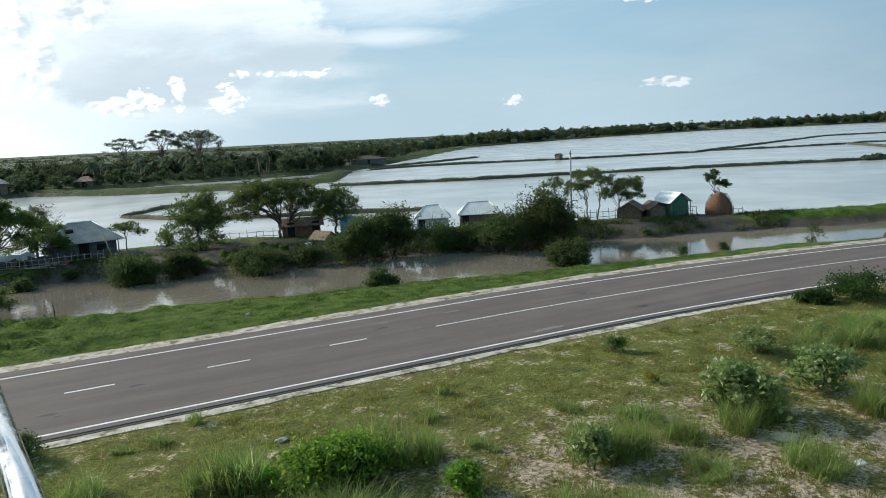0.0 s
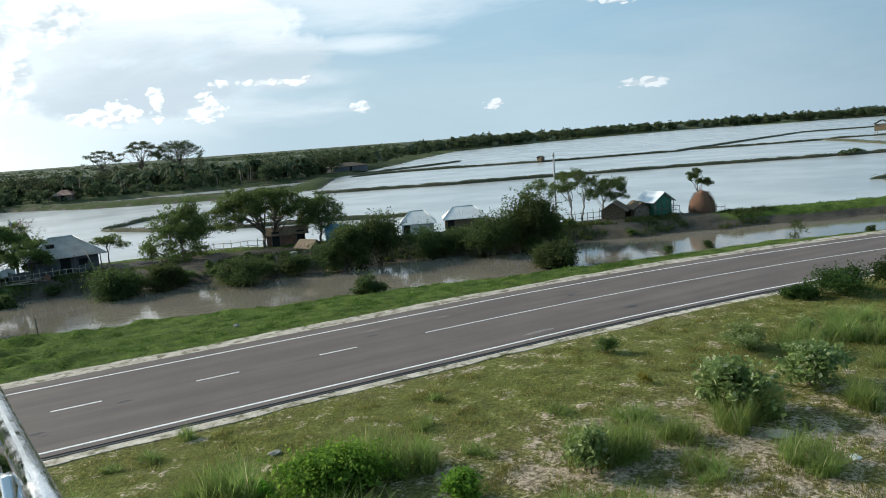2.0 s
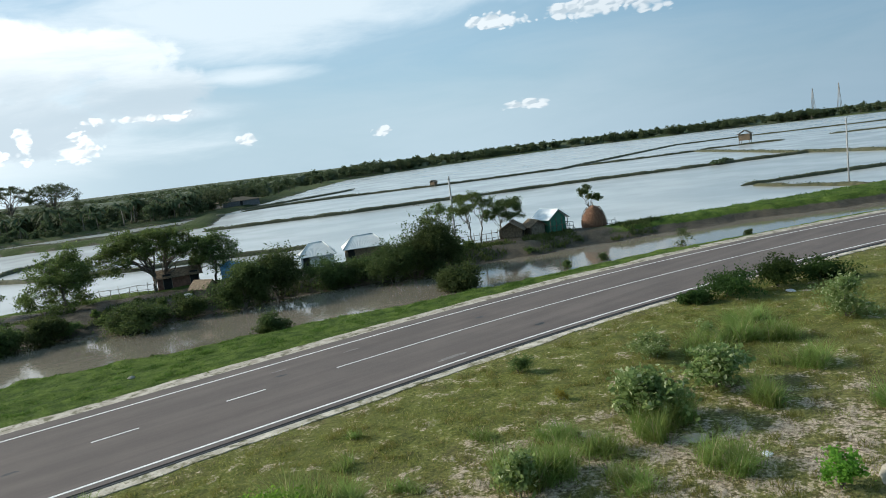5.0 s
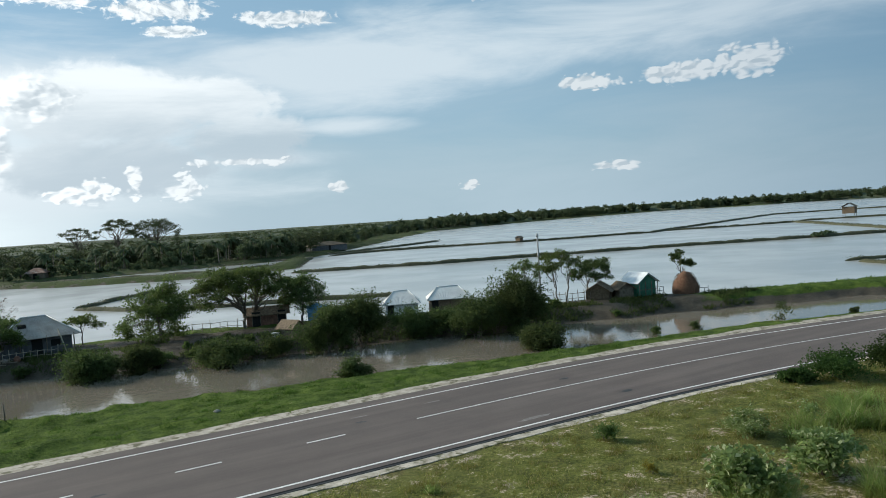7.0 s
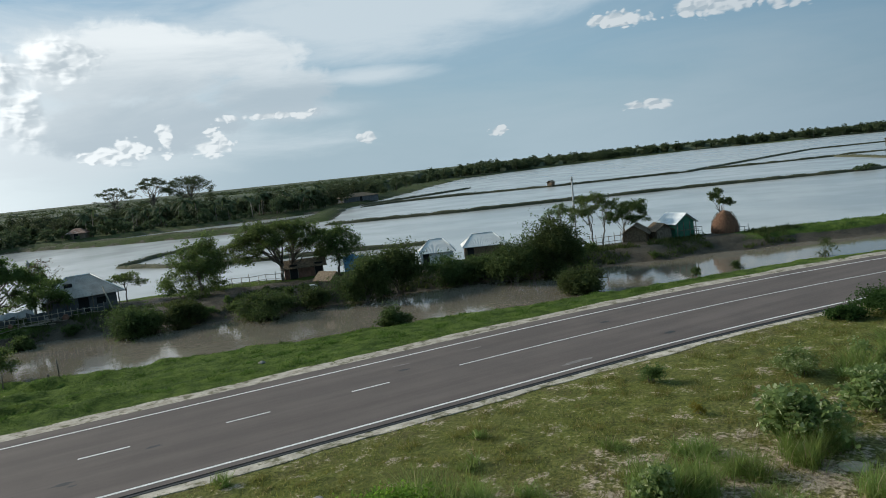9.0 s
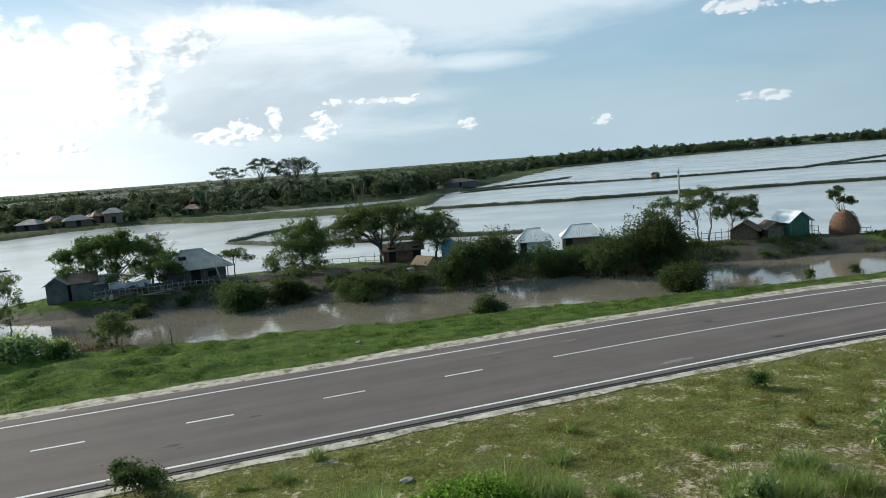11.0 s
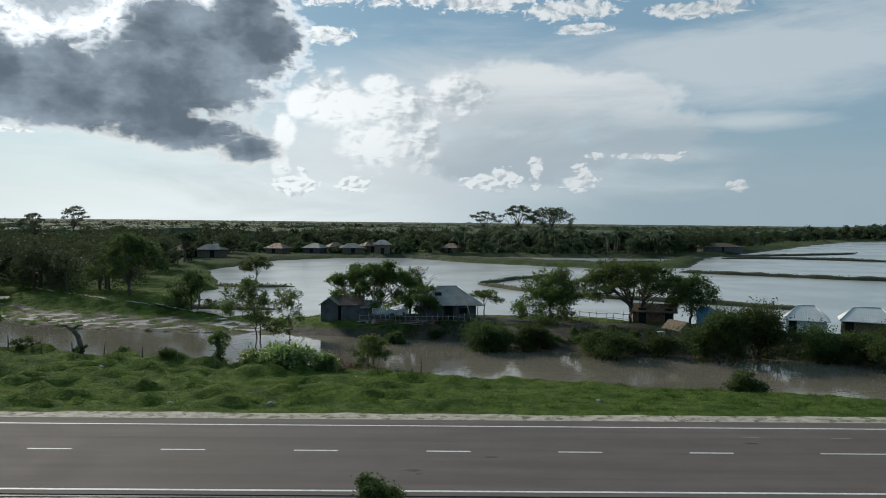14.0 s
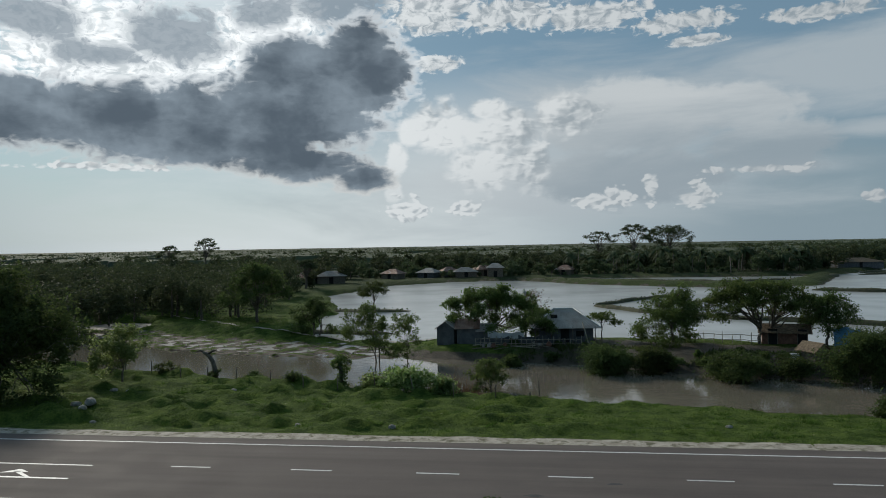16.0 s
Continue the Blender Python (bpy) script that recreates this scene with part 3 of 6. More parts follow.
def land(x, y):
    """Height of the ground, and how muddy, dry and distant it is."""
    x, y = np.asarray(x, float), np.asarray(y, float)
    edge, shore = np.interp(x, VERGE_X, VERGE_Y), np.interp(x, SHORE_X, SHORE_Y)
    edge = edge + 0.5 * fbm(x, y, 4.0, 3, 5)
    shore = shore + 0.8 * fbm(x, y, 5.0, 3, 9)
    off = (y - road_y(x)) / np.sqrt(1 + (0.00636 * np.maximum(0, x - 22)) ** 2)
    hum = np.abs(fbm(x, y, 3.4, 2, 3)) * 0.34 + sstep(fbm(x * 0.62, y * 1.1, 1.15, 2, 14), -0.05, 0.7) * 0.34
    z = -0.07 + 0.05 * fbm(x, y, 7.0, 3, 1) + 0.03 * fbm(x, y, 1.1, 2, 2)
    # far verge, humped pasture falling to the channel
    fv = sstep(off, 6.6, 9.0)
    z = z + fv * (-0.30 * sstep(off, 7, 17) + (0.4 + 1.3 * sstep(-x, -14, 10)) * (hum - 0.2))
    # bed of the road
    bed = 1 - sstep(np.abs(off), 5.5, 6.15)
    z = z * (1 - bed) - 0.16 * bed
    # channel
    z_in = z - 2.1 * sstep(y, edge - 0.3, edge + 2.6)
    bank = -1.9 + 0.6 * sstep(y - shore, -3.0, 0.2) + 1.2 * sstep(y - shore, -0.2, 3.4) + 0.2 * fbm(x, y, 1.5, 3, 7)
    marsh = sstep(-x, 8, 20) * (1 - sstep(-x, 70, 90))
    flatland = -1.27 + 0.34 * fbm(x, y, 0.95, 2, 12) + 0.05 * sstep(y - shore, 1, 7) + 1.0 * sstep(y - shore, 9, 14)
    bank = np.where(y > shore - 1.5, bank * (1 - marsh) + np.maximum(flatland, -1.7) * marsh, bank)
    land_z = np.minimum(-0.1 + 0.10 * fbm(x, y, 6.0, 3, 8) + 0.05 * hum, 0.3)
    far_side = np.minimum(bank, land_z)
    mid = (edge + shore) / 2
    z = np.where(y < mid, np.maximum(z_in, -2.3), far_side)
    # ponds
    p = inside(x, y, POND)
    wide = np.where(y > 120, 6.0, 2.2)
    for poly in (STRIP_POND, FAR_POND, MARSH_POND):
        p = np.maximum(p, inside(x, y, poly))
    p = p + np.where(y > 120, 1.5, 0.5) * fbm(x, y, 6.0, 2, 21)
    z = np.where(p > -1, z - 2.2 * sstep(p, -0.6, wide), z)
    away = sstep(y, 105, 230)
    mud = np.where(y > mid - 1, 1 - sstep(z, -0.95, -0.35), 1 - sstep(z, -1.25, -0.75)) * np.where((p > -3) & (y > 78), 0.6, 1.0)
    mud = np.maximum(mud, 0.75 * sstep(y - shore, -1, 0.5) * (1 - sstep(y - shore, 9, 16)) * sstep(x, -8, 2) * (1 - sstep(x, 62, 70)))
    mud = mud * (1 - 0.75 * marsh * sstep(z, -1.3, -1.15))
    mud = np.maximum(mud, 0.35 * sstep(y, 226, 232) * (1 - sstep(y, 258, 266)) * sstep(x, -80, -70) * (1 - sstep(x, 60, 90)))
    near = 1 - sstep(off, -5.5, -5.0)
    dry = near * (0.20 + 0.40 * np.exp(-(((x - 15) / 9.0) ** 2 + ((y - 14.5) / 3.4) ** 2)) + 0.38 * np.exp(-(((x - 22) / 9.0) ** 2 + ((y - 9.5) / 4.0) ** 2))) - 0.10 * (1 - near)
    dry = dry + near * 0.22 * sstep(off, -8.5, -6.5) * 0.5
    return z, mud, dry, away


def grow(start, stop, step, rate):
    out = [start]
    while abs(out[-1]) < abs(stop):
        out.append(out[-1] + step)
        step *= rate
    return out[1:]


gx = np.array(grow(-84, -4600, -1.0, 1.13)[::-1] + list(np.arange(-84, 124, 0.62)) + grow(123.5, 4600, 1.0, 1.13))
gy = np.array(grow(-6, -2500, -1.0, 1.3)[::-1] + list(np.arange(-6, 104, 0.45)) + grow(103.6, 4800, 0.7, 1.035))
GX, GY = np.meshgrid(gx, gy)
gz, gmud, gdry, gfar = land(GX, GY)
nx, ny = len(gx), len(gy)
idx = np.arange(nx * ny).reshape(ny, nx)
ground_mesh = bpy.data.meshes.new("ground")
quads = np.stack([idx[:-1, :-1], idx[:-1, 1:], idx[1:, 1:], idx[1:, :-1]], -1).reshape(-1, 4)
ground_mesh.from_pydata(np.stack([GX, GY, gz], -1).reshape(-1, 3).tolist(), [], quads.tolist())
for key, values in (("mud", gmud), ("dry", gdry), ("far", gfar)):
    layer = ground_mesh.attributes.new(key, "FLOAT", "POINT")
    layer.data.foreach_set("value", values.reshape(-1).astype(np.float32))
ground_mesh.materials.append(M_GROUND)
ground_mesh.polygons.foreach_set("use_smooth", [True] * len(ground_mesh.polygons))
ground = tagged(new("ground", ground_mesh), "grassy land with bare sandy patches, muddy banks and distant fields", "ground", kind="structure")


def ground_at(x, y):
    return float(land(np.array([x]), np.array([y]))[0][0])


def sheet(name, poly, z, mat, label):
    m = Mesh()
    m.add([(x, y, z) for x, y in poly], [tuple(range(len(poly)))])
    return tagged(part(name, m, mat), label, "water", kind="structure")


def strip_sheet(name, xs, lo, hi, z, mat, label):
    m = Mesh()
    m.ribbon(np.stack([xs, hi, np.full(len(xs), z)], 1), np.stack([xs, lo, np.full(len(xs), z)], 1))
    return tagged(part(name, m, mat), label, "water", kind="structure")


wx = np.arange(-200, 201, 5.0)
strip_sheet("channel_water", wx, np.interp(wx, VERGE_X, VERGE_Y) - 1.5, np.interp(wx, SHORE_X, SHORE_Y) + np.where(wx < -5, 14, 3.5), WATER_Z, M_CHANNEL, "still brown muddy water of a narrow channel")
mx_ = np.arange(-62, -9, 2.0)
strip_sheet("marsh_water", mx_, np.interp(mx_, SHORE_X, SHORE_Y) + 0.3 + 1.2 * np.abs(fbm(mx_, mx_ * 0, 5.0, 2, 71)), np.interp(mx_, SHORE_X, SHORE_Y) + 1.7 + 12.8 * sstep(-mx_, 12, 30), WATER_Z + 0.006, M_SHALLOW, "rippled shallow water over the tidal flat, sun glitter put into its pale colour")
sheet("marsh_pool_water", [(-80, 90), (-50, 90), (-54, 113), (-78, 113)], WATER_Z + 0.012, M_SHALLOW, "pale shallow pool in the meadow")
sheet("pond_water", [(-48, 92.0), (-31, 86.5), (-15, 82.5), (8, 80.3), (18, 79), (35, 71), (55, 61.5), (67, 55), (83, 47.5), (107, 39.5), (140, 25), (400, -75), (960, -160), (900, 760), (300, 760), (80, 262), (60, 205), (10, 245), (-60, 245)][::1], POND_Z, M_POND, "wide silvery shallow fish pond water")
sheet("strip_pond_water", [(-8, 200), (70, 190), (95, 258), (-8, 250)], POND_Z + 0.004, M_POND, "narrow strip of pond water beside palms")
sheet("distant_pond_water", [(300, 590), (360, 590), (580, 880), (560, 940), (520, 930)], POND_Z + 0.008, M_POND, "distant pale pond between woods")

# ---------------------------------------------------------------- road
rx = np.concatenate([np.arange(-260, 20, 4.0), np.arange(20, 150, 2.0)])


def band(mesh, xs, lo, hi, z, wob=0.0, seed=0):
    (x0, y0), (x1, y1) = road_line(xs, lo), road_line(xs, hi)
    if wob:
        y0 = y0 + wob * fbm(xs, xs * 0, 1.3, 3, seed)
        y1 = y1 + wob * fbm(xs, xs * 0 + 9, 1.3, 3, seed + 4)
    up = np.full(len(xs), z)
    return mesh.ribbon(np.stack([x1, y1, up], 1), np.stack([x0, y0, up], 1))


def slab(mesh, xs, lo, hi, z0, z1, wob=0.0, seed=0):
    (x0, y0), (x1, y1) = road_line(xs, lo), road_line(xs, hi)
    if wob:
        if hi > 0:
            y1 = y1 + wob * fbm(xs, xs * 0 + 9, 2.3, 4, seed + 4)
        else:
            y0 = y0 + wob * fbm(xs, xs * 0, 2.3, 4, seed)
    n = len(xs)
    a, b = np.full(n, z0), np.full(n, z1)
    rows = [np.stack(r, 1) for r in ((x0, y0, a), (x0, y0, b), (x1, y1, b), (x1, y1, a))]
    f = []
    for i in range(n - 1):
        for r in range(3):
            f.append((r * n + i, r * n + i + 1, (r + 1) * n + i + 1, (r + 1) * n + i))
    return mesh.add(np.concatenate(rows), f)


road = tagged(part("road", slab(Mesh(), rx, -5.42, 5.25, -0.3, 0.0), M_ASPHALT), "two-lane grey asphalt road curving gently away", "road", kind="structure")
part("tar_edge", slab(Mesh(), rx, -5.62, -5.42, -0.3, -0.03), M_TAR, road, "black tar edge")
part("edge_line", band(Mesh(), rx, -5.02, -4.86, 0.005), M_PAINT, road, "white painted edge line")
part("edge_line", band(Mesh(), rx, 4.02, 4.17, 0.005), M_PAINT, road, "white painted edge line")
part("centre_line", band(Mesh(), np.arange(18, 148, 2.0), -0.07, 0.07, 0.005), M_PAINT, road, "unbroken white centre line")
part("centre_line", band(Mesh(), np.arange(-120, -21.9, 2.0), -0.25, -0.11, 0.005), M_PAINT, road, "unbroken white centre line")
for k in range(6):
    x0 = 12.0 - 6 * k
    part("dash", band(Mesh(), np.array([x0, x0 + 1.0, x0 + 2.0]), -0.07, 0.07, 0.005), M_PAINT, road, "white painted dash")
arrow = Mesh()
arrow.add([(-27.5, 29.72, 0.005), (-21.9, 29.72, 0.005), (-21.9, 29.9, 0.005), (-27.5, 29.9, 0.005)], [(0, 1, 2, 3)])
arrow.add([(-24.2, 29.9, 0.005), (-23.9, 29.9, 0.005), (-24.9, 30.6, 0.005), (-25.3, 30.6, 0.005)], [(0, 1, 2, 3)])
arrow.add([(-25.9, 30.35, 0.005), (-24.5, 30.6, 0.005), (-25.2, 31.0, 0.005)], [(0, 1, 2)])
part("road_arrow", arrow, M_PAINT, road, "white painted turning arrow")
rs = np.random.RandomState(4)
for px, py, s in ((-0.6, 29.4, 0.32), (-0.3, 29.0, 0.15), (2.9, 31.2, 0.3), (29.0, 33.4, 0.3), (29.5, 28.6, 0.35), (15.5, 33.5, 0.25)):
    a = np.linspace(0, 2 * np.pi, 12, endpoint=False)
    r = s * rs.uniform(0.5, 1.1, 12)
    part("tar_spot", Mesh().add(np.stack([px + r * np.cos(a) * 1.4, py + r * np.sin(a) * 0.6, np.full(12, 0.004)], 1), [tuple(range(12))]), M_TAR, road, "dark tar spot")
for px, py, lx, ly in ((15.8, 34.5, 0.6, 0.1), (20.3, 34.4, 0.6, 0.1), (22.6, 27.9, 1.3, 0.2)):
    q = np.linspace(0, 2 * np.pi, 14, endpoint=False)
    k = rs.uniform(0.6, 1.05, 14)
    part("worn_mark", Mesh().add(np.stack([px + lx * k * np.cos(q), py + ly * k * np.sin(q), np.full(14, 0.004)], 1), [tuple(range(14))]), M_DUST, road, "pale dusty worn mark")
kx = np.arange(-150, 130, 0.35)
tagged(part("kerb_far", slab(Mesh(), kx, 5.25, 6.55, -0.3, -0.035, 0.3, 3), M_KERB), "broken pale concrete and sand strip along the road", "kerb", kind="structure")
tagged(part("kerb_near", slab(Mesh(), kx, -6.25, -5.62, -0.3, -0.05, 0.24, 8), M_KERB), "pale sandy concrete strip along the road edge", "kerb", kind="structure")

# ---------------------------------------------------------------- plants


def bush(name, x, y, w, h, leaves, leaf, mat, seed, label, category="bush", z=None, clumps=9, depth=None, stems=5, low=0.0, aspect=0.5, bark=None, fuller=1.0):
    """A shrub: several stems from one root and an uneven crown of leaf clumps."""
    rs = np.random.RandomState(seed)
    z = ground_at(x, y) if z is None else z
    d = w if depth is None else depth
    w, d, h, leaves, leaf = w * fuller, d * fuller, h * (1 + 0.4 * (fuller - 1)), int(leaves * fuller ** 2.5), leaf * fuller ** 0.4
    thing = empty(name, pose(x, y, z - 0.03, 0, 0, rs.uniform(0, 360) if depth is None else 0), label, category)
    crown, wood = Mesh(), Mesh()
    for c in range(clumps):
        u = rs.normal(size=3)
        u *= rs.uniform(0.35, 1.0) / np.linalg.norm(u)
        cc = np.array([0.36 * w * u[0], 0.36 * d * u[1], h * (low + (1 - low) * (0.47 + 0.36 * u[2]))])
        k = rs.uniform(0.13, 0.3)
        each = 7
        shoots(crown, rs, cc, (1.18 * k * w, 1.18 * k * d, 1.1 * k * h), max(4, int(leaves * 2.1 / clumps / each)), each, leaf * 0.68, aspect)
        if c < stems:
            p, r_ = limb(rs, (rs.normal() * 0.03 * w, rs.normal() * 0.03 * w, -0.1), cc, 0.012 * h + 0.008, 0.006, 0.15)
            wood.tube(p, r_, 5)
    part("stem", wood, bark or M_BARK, thing)
    part("crown", crown, mat, thing)
    return thing


def tree(name, x, y, trunk_h, clumps, leaves, leaf, mat, seed, label, z=None, r0=0.16, trunks=((0, 0),), bark=None, aspect=0.5, shell=0.3, category="tree"):
    """A tree: leaning trunks, limbs to each clump and a crown with gaps. clumps: (dx, dy, height, radius, radius up)."""
    rs = np.random.RandomState(seed)
    z = ground_at(x, y) if z is None else z
    thing = empty(name, pose(x, y, z - 0.05), label, category)
    crown = Mesh()
    tops, wood = [], Mesh()
    for tx, ty in trunks:
        top = np.array([tx * 1.6 + rs.normal() * 0.15, ty + rs.normal() * 0.15, trunk_h])
        p, r_ = limb(rs, (tx, ty, -0.2), top, r0, r0 * 0.6, 0.07, 8)
        wood.tube(p, r_, 8)
        tops.append((p, r_))
    part("trunk", wood, bark or M_BARK, thing)
    limbs = Mesh()
    total = sum(c[3] ** 2 for c in clumps)
    for c in clumps:
        cc = np.array(c[:3], float)
        p, r_ = min(tops, key=lambda t: np.linalg.norm(t[0][-1] - cc))
        k = rs.randint(len(p) // 2, len(p))
        lp, lr = limb(rs, p[k], cc, r0 * 0.42, r0 * 0.1, 0.16, 6)
        limbs.tube(lp, lr, 6)
        for _ in range(3):
            tip = blob_points(rs, cc, (c[3], c[3], c[4]), 1, 0.5)[0]
            lp2, lr2 = limb(rs, lp[rs.randint(3, 6)], tip, r0 * 0.12, 0.012, 0.15, 4)
            limbs.tube(lp2, lr2, 4)
        n = max(20, int(1.7 * leaves * c[3] ** 2 / total))
        # the clump breaks up into twigs
        for _ in range(7):
            tc = blob_points(rs, cc, (c[3] * 0.85, c[3] * 0.85, c[4] * 0.8), 1, 0.25)[0]
            shoots(crown, rs, tc, (c[3] * 0.46, c[3] * 0.46, c[4] * 0.5), max(3, int(n * 1.9 / 7 / 6)), 6, leaf * 0.66, aspect)
    part("branch", limbs, bark or M_BARK, thing)
    part("crown", crown, mat, thing)
    return thing


def spread(rs, n, w, d, h0, h1, r, flat=0.5, x0=0.0):
    """Clump places for a crown w wide, d deep, between two heights."""
    out = []
    for k in range(n):
        a = 2.4 * k + rs.uniform(-0.4, 0.4)
        q = math.sqrt((k + 0.5) / n)
        zz = h1 - (h1 - h0) * q ** 2 * rs.uniform(0.5, 1.1)
        rr = 1.25 * r * rs.uniform(0.7, 1.25)
        out.append((x0 + q * w / 2 * math.cos(a), q * d / 2 * math.sin(a), zz - rr * flat * 0.5, rr, rr * flat))
    return out


def tuft(name, x, y, w, h, blades, mat, seed, label, width=0.0105, z=None, category="grass tuft"):
    """Tall grass: curved tapering blades from one root."""
    blades = int(1.8 * blades)
    rs = np.random.RandomState(seed)
    z = ground_at(x, y) if z is None else z
    a = rs.uniform(0, 2 * np.pi, blades)
    tussock = rs.normal(size=(7, 2)) * 0.2 * w
    which = rs.randint(0, 7, blades)
    root = tussock[which] + rs.normal(size=(blades, 2)) * 0.09 * w
    lean = rs.uniform(0.1, 1.0, blades) ** 0.8 * w * 0.6
    tall = 1.2 * h * rs.uniform(0.3, 1.0, blades) * rs.uniform(0.55, 1.12, 7)[which]
    dirs = np.stack([np.cos(a), np.sin(a)], 1)
    side = np.stack([-np.sin(a), np.cos(a)], 1) * width * rs.uniform(0.6, 1.5, blades)[:, None]
    rows = []
    for t, k in ((0.0, 1.0), (0.4, 0.9), (0.75, 0.6)):
        p = root + dirs * (lean * t ** 1.8)[:, None]
        zz = tall * (t - 0.18 * t * t)
        rows += [np.column_stack([p - side * k, zz]), np.column_stack([p + side * k, zz])]
    tip = np.column_stack([root + dirs * lean[:, None], tall * rs.uniform(0.7, 0.98, blades)])
    v = np.stack(rows + [tip], 1)
    thing = empty(name, pose(x, y, z - 0.03), label, category)
    for c in range(7):
        own = v[which == c]
        if len(own):
            k = range(0, 7 * len(own), 7)
            f = [(i, i + 1, i + 3, i + 2) for i in k] + [(i + 2, i + 3, i + 5, i + 4) for i in k] + [(i + 4, i + 5, i + 6) for i in k]
            part("tussock", Mesh().add(own.reshape(-1, 3), f), mat, thing)
    return thing


def palm_into(wood, crown, rs, x, y, z, h, s=1.0):
    lean = rs.normal(size=2) * 0.06 * h
    p = np.array([(x + lean[0] * t * t, y + lean[1] * t * t, z + h * t) for t in np.linspace(0, 1, 5)])
    wood.tube(p, np.linspace(0.2, 0.12, 5), 5)
    for k in range(15):
        a, e = rs.uniform(0, 2 * np.pi), rs.uniform(-0.35, 1.1)
        n, length = 5, s * rs.uniform(2.0, 2.9)
        t = np.linspace(0, 1, n)
        r = length * t * math.cos(e * 0.7)
        zz = length * (t * math.sin(e) - 0.75 * t * t)
        c = np.column_stack([p[-1][0] + r * math.cos(a), p[-1][1] + r * math.sin(a), p[-1][2] + zz])
        w = 0.34 * s * np.sin(np.pi * np.clip(t * 0.86 + 0.12, 0, 1))
        sd = np.array([-math.sin(a), math.cos(a), 0.0])
        lo = np.array([0, 0, -0.45])
        crown.ribbon(c, c + sd * w[:, None] + lo * w[:, None])
        crown.ribbon(c - sd * w[:, None] + lo * w[:, None], c)


# mangrove bushes standing along the channel
for k, (x, y, w, h, n) in enumerate(((5.2, 66.0, 4.3, 3.7, 2600), (9.4, 66.0, 3.2, 2.6, 1500), (15.5, 63.2, 4.9, 3.1, 2600), (20.3, 63.5, 2.8, 2.3, 1000), (24.6, 61.8, 4.6, 4.9, 3200), (28.6, 62.2, 4.6, 5.0, 3200),
                                     (33.2, 61.6, 3.8, 3.2, 1700), (36.3, 60.6, 3.2, 2.9, 1300), (38.4, 57.4, 5.0, 4.5, 3000), (43.0, 57.0, 5.4, 5.6, 3800), (38.6, 47.4, 3.5, 3.3, 2400), (-3.4, 69.6, 2.0, 1.5, 700))):
    bush("mangrove_bush", x, y, w, h, int(n * 1.5), 0.14, L_DARK, 100 + k, "dense dark green mangrove bush at the muddy water edge", clumps=20, stems=8, fuller=1.22)
for k, (x, y, w, h) in enumerate(((7.0, 67.6, 2.6, 2.0), (11.2, 67.4, 1.8, 1.1), (18.0, 64.8, 2.4, 1.6), (26.6, 62.4, 3.2, 3.4),
                                  (40.8, 58.0, 4.2, 4.6), (45.6, 57.4, 3.2, 3.4), (42.0, 55.6, 3.0, 2.2))):
    bush("mangrove_bush", x, y, w, h, int(300 * w), 0.14, L_DARK, 160 + k, "lower straggling mangrove between larger bushes", clumps=12, stems=6, fuller=1.2)
bush("mangrove_bush", 21.0, 47.0, 2.2, 2.2, 1300, 0.12, L_DARK, 130, "rounded green bush at the channel edge", clumps=12, fuller=1.25)
for k, (x, y, w, h) in enumerate(((62.0, 41.7, 2.2, 1.9), (48.7, 44.6, 1.6, 1.1), (53.2, 44.2, 1.7, 1.0), (68.5, 38.5, 1.3, 0.8), (26.5, 46.0, 1.2, 0.9), (13.3, 49.3, 0.9, 0.7), (8.0, 51.5, 0.8, 0.6))):
    bush("water_shrub", x, y, w, h, 420, 0.11, L_DARK, 140 + k, "small leafy shrub standing in shallow water", clumps=6, z=max(ground_at(x, y), WATER_Z - 0.1))

rs = np.random.RandomState(20)
for k in range(34):
    x = rs.uniform(-6, 54)
    y = float(np.interp(x, SHORE_X, SHORE_Y)) + rs.uniform(0.5, 6.0)
    h = rs.uniform(0.45, 1.25)
    bush("bank_bush", x, y, h * rs.uniform(1.2, 2.0), h, int(420 * h), 0.15, L_DARK if k % 3 else L_MID, 600 + k, "low tangled bush on the settled mud bank", clumps=7, stems=4)

# trees on the settled bank
rs = np.random.RandomState(21)
tree("broadleaf_tree", 12.6, 76.0, 2.4, spread(rs, 18, 5.8, 5.0, 0.9, 5.6, 1.25, 0.8), 6000, 0.16, L_MID, 22, "full leafy green tree on the bank", r0=0.14)
tree("rain_tree", 21.4, 77.2, 2.4, spread(rs, 36, 12.4, 7.0, 2.6, 6.6, 1.3, 0.55), 10500, 0.15, L_MID, 23, "spreading flat-crowned tree with open branches", r0=0.2, trunks=((0, 0), (0.9, 0.2)))
tree("dark_tree", 27.4, 76.0, 2.0, spread(rs, 10, 4.6, 4.0, 1.6, 5.2, 1.25, 0.8), 3600, 0.15, L_DARK, 24, "dark dense tree beside the blue tarpaulin", r0=0.15)
tree("acacia_tree", 54.0, 63.3, 2.5, spread(rs, 14, 5.6, 4.0, 3.4, 6.0, 1.1, 0.42, -0.6), 3200, 0.12, L_MID, 25, "thin two-stemmed tree with an open flat crown", r0=0.1, trunks=((-0.8, 0), (0.6, 0.3)), bark=M_BARK_PALE)
tree("acacia_tree", 57.0, 63.0, 2.6, spread(rs, 11, 5.2, 3.2, 3.2, 5.2, 1.0, 0.42, 1.2), 3200, 0.13, L_DARK, 26, "slanting tree with a dark flat crown", r0=0.09, bark=M_BARK_PALE)
tree("bare_topped_tree", 44.8, 58.6, 3.6, spread(rs, 7, 3.4, 2.6, 4.4, 6.0, 0.7, 0.6), 900, 0.12, L_MID, 27, "feathery tree top above the mangroves", r0=0.08)
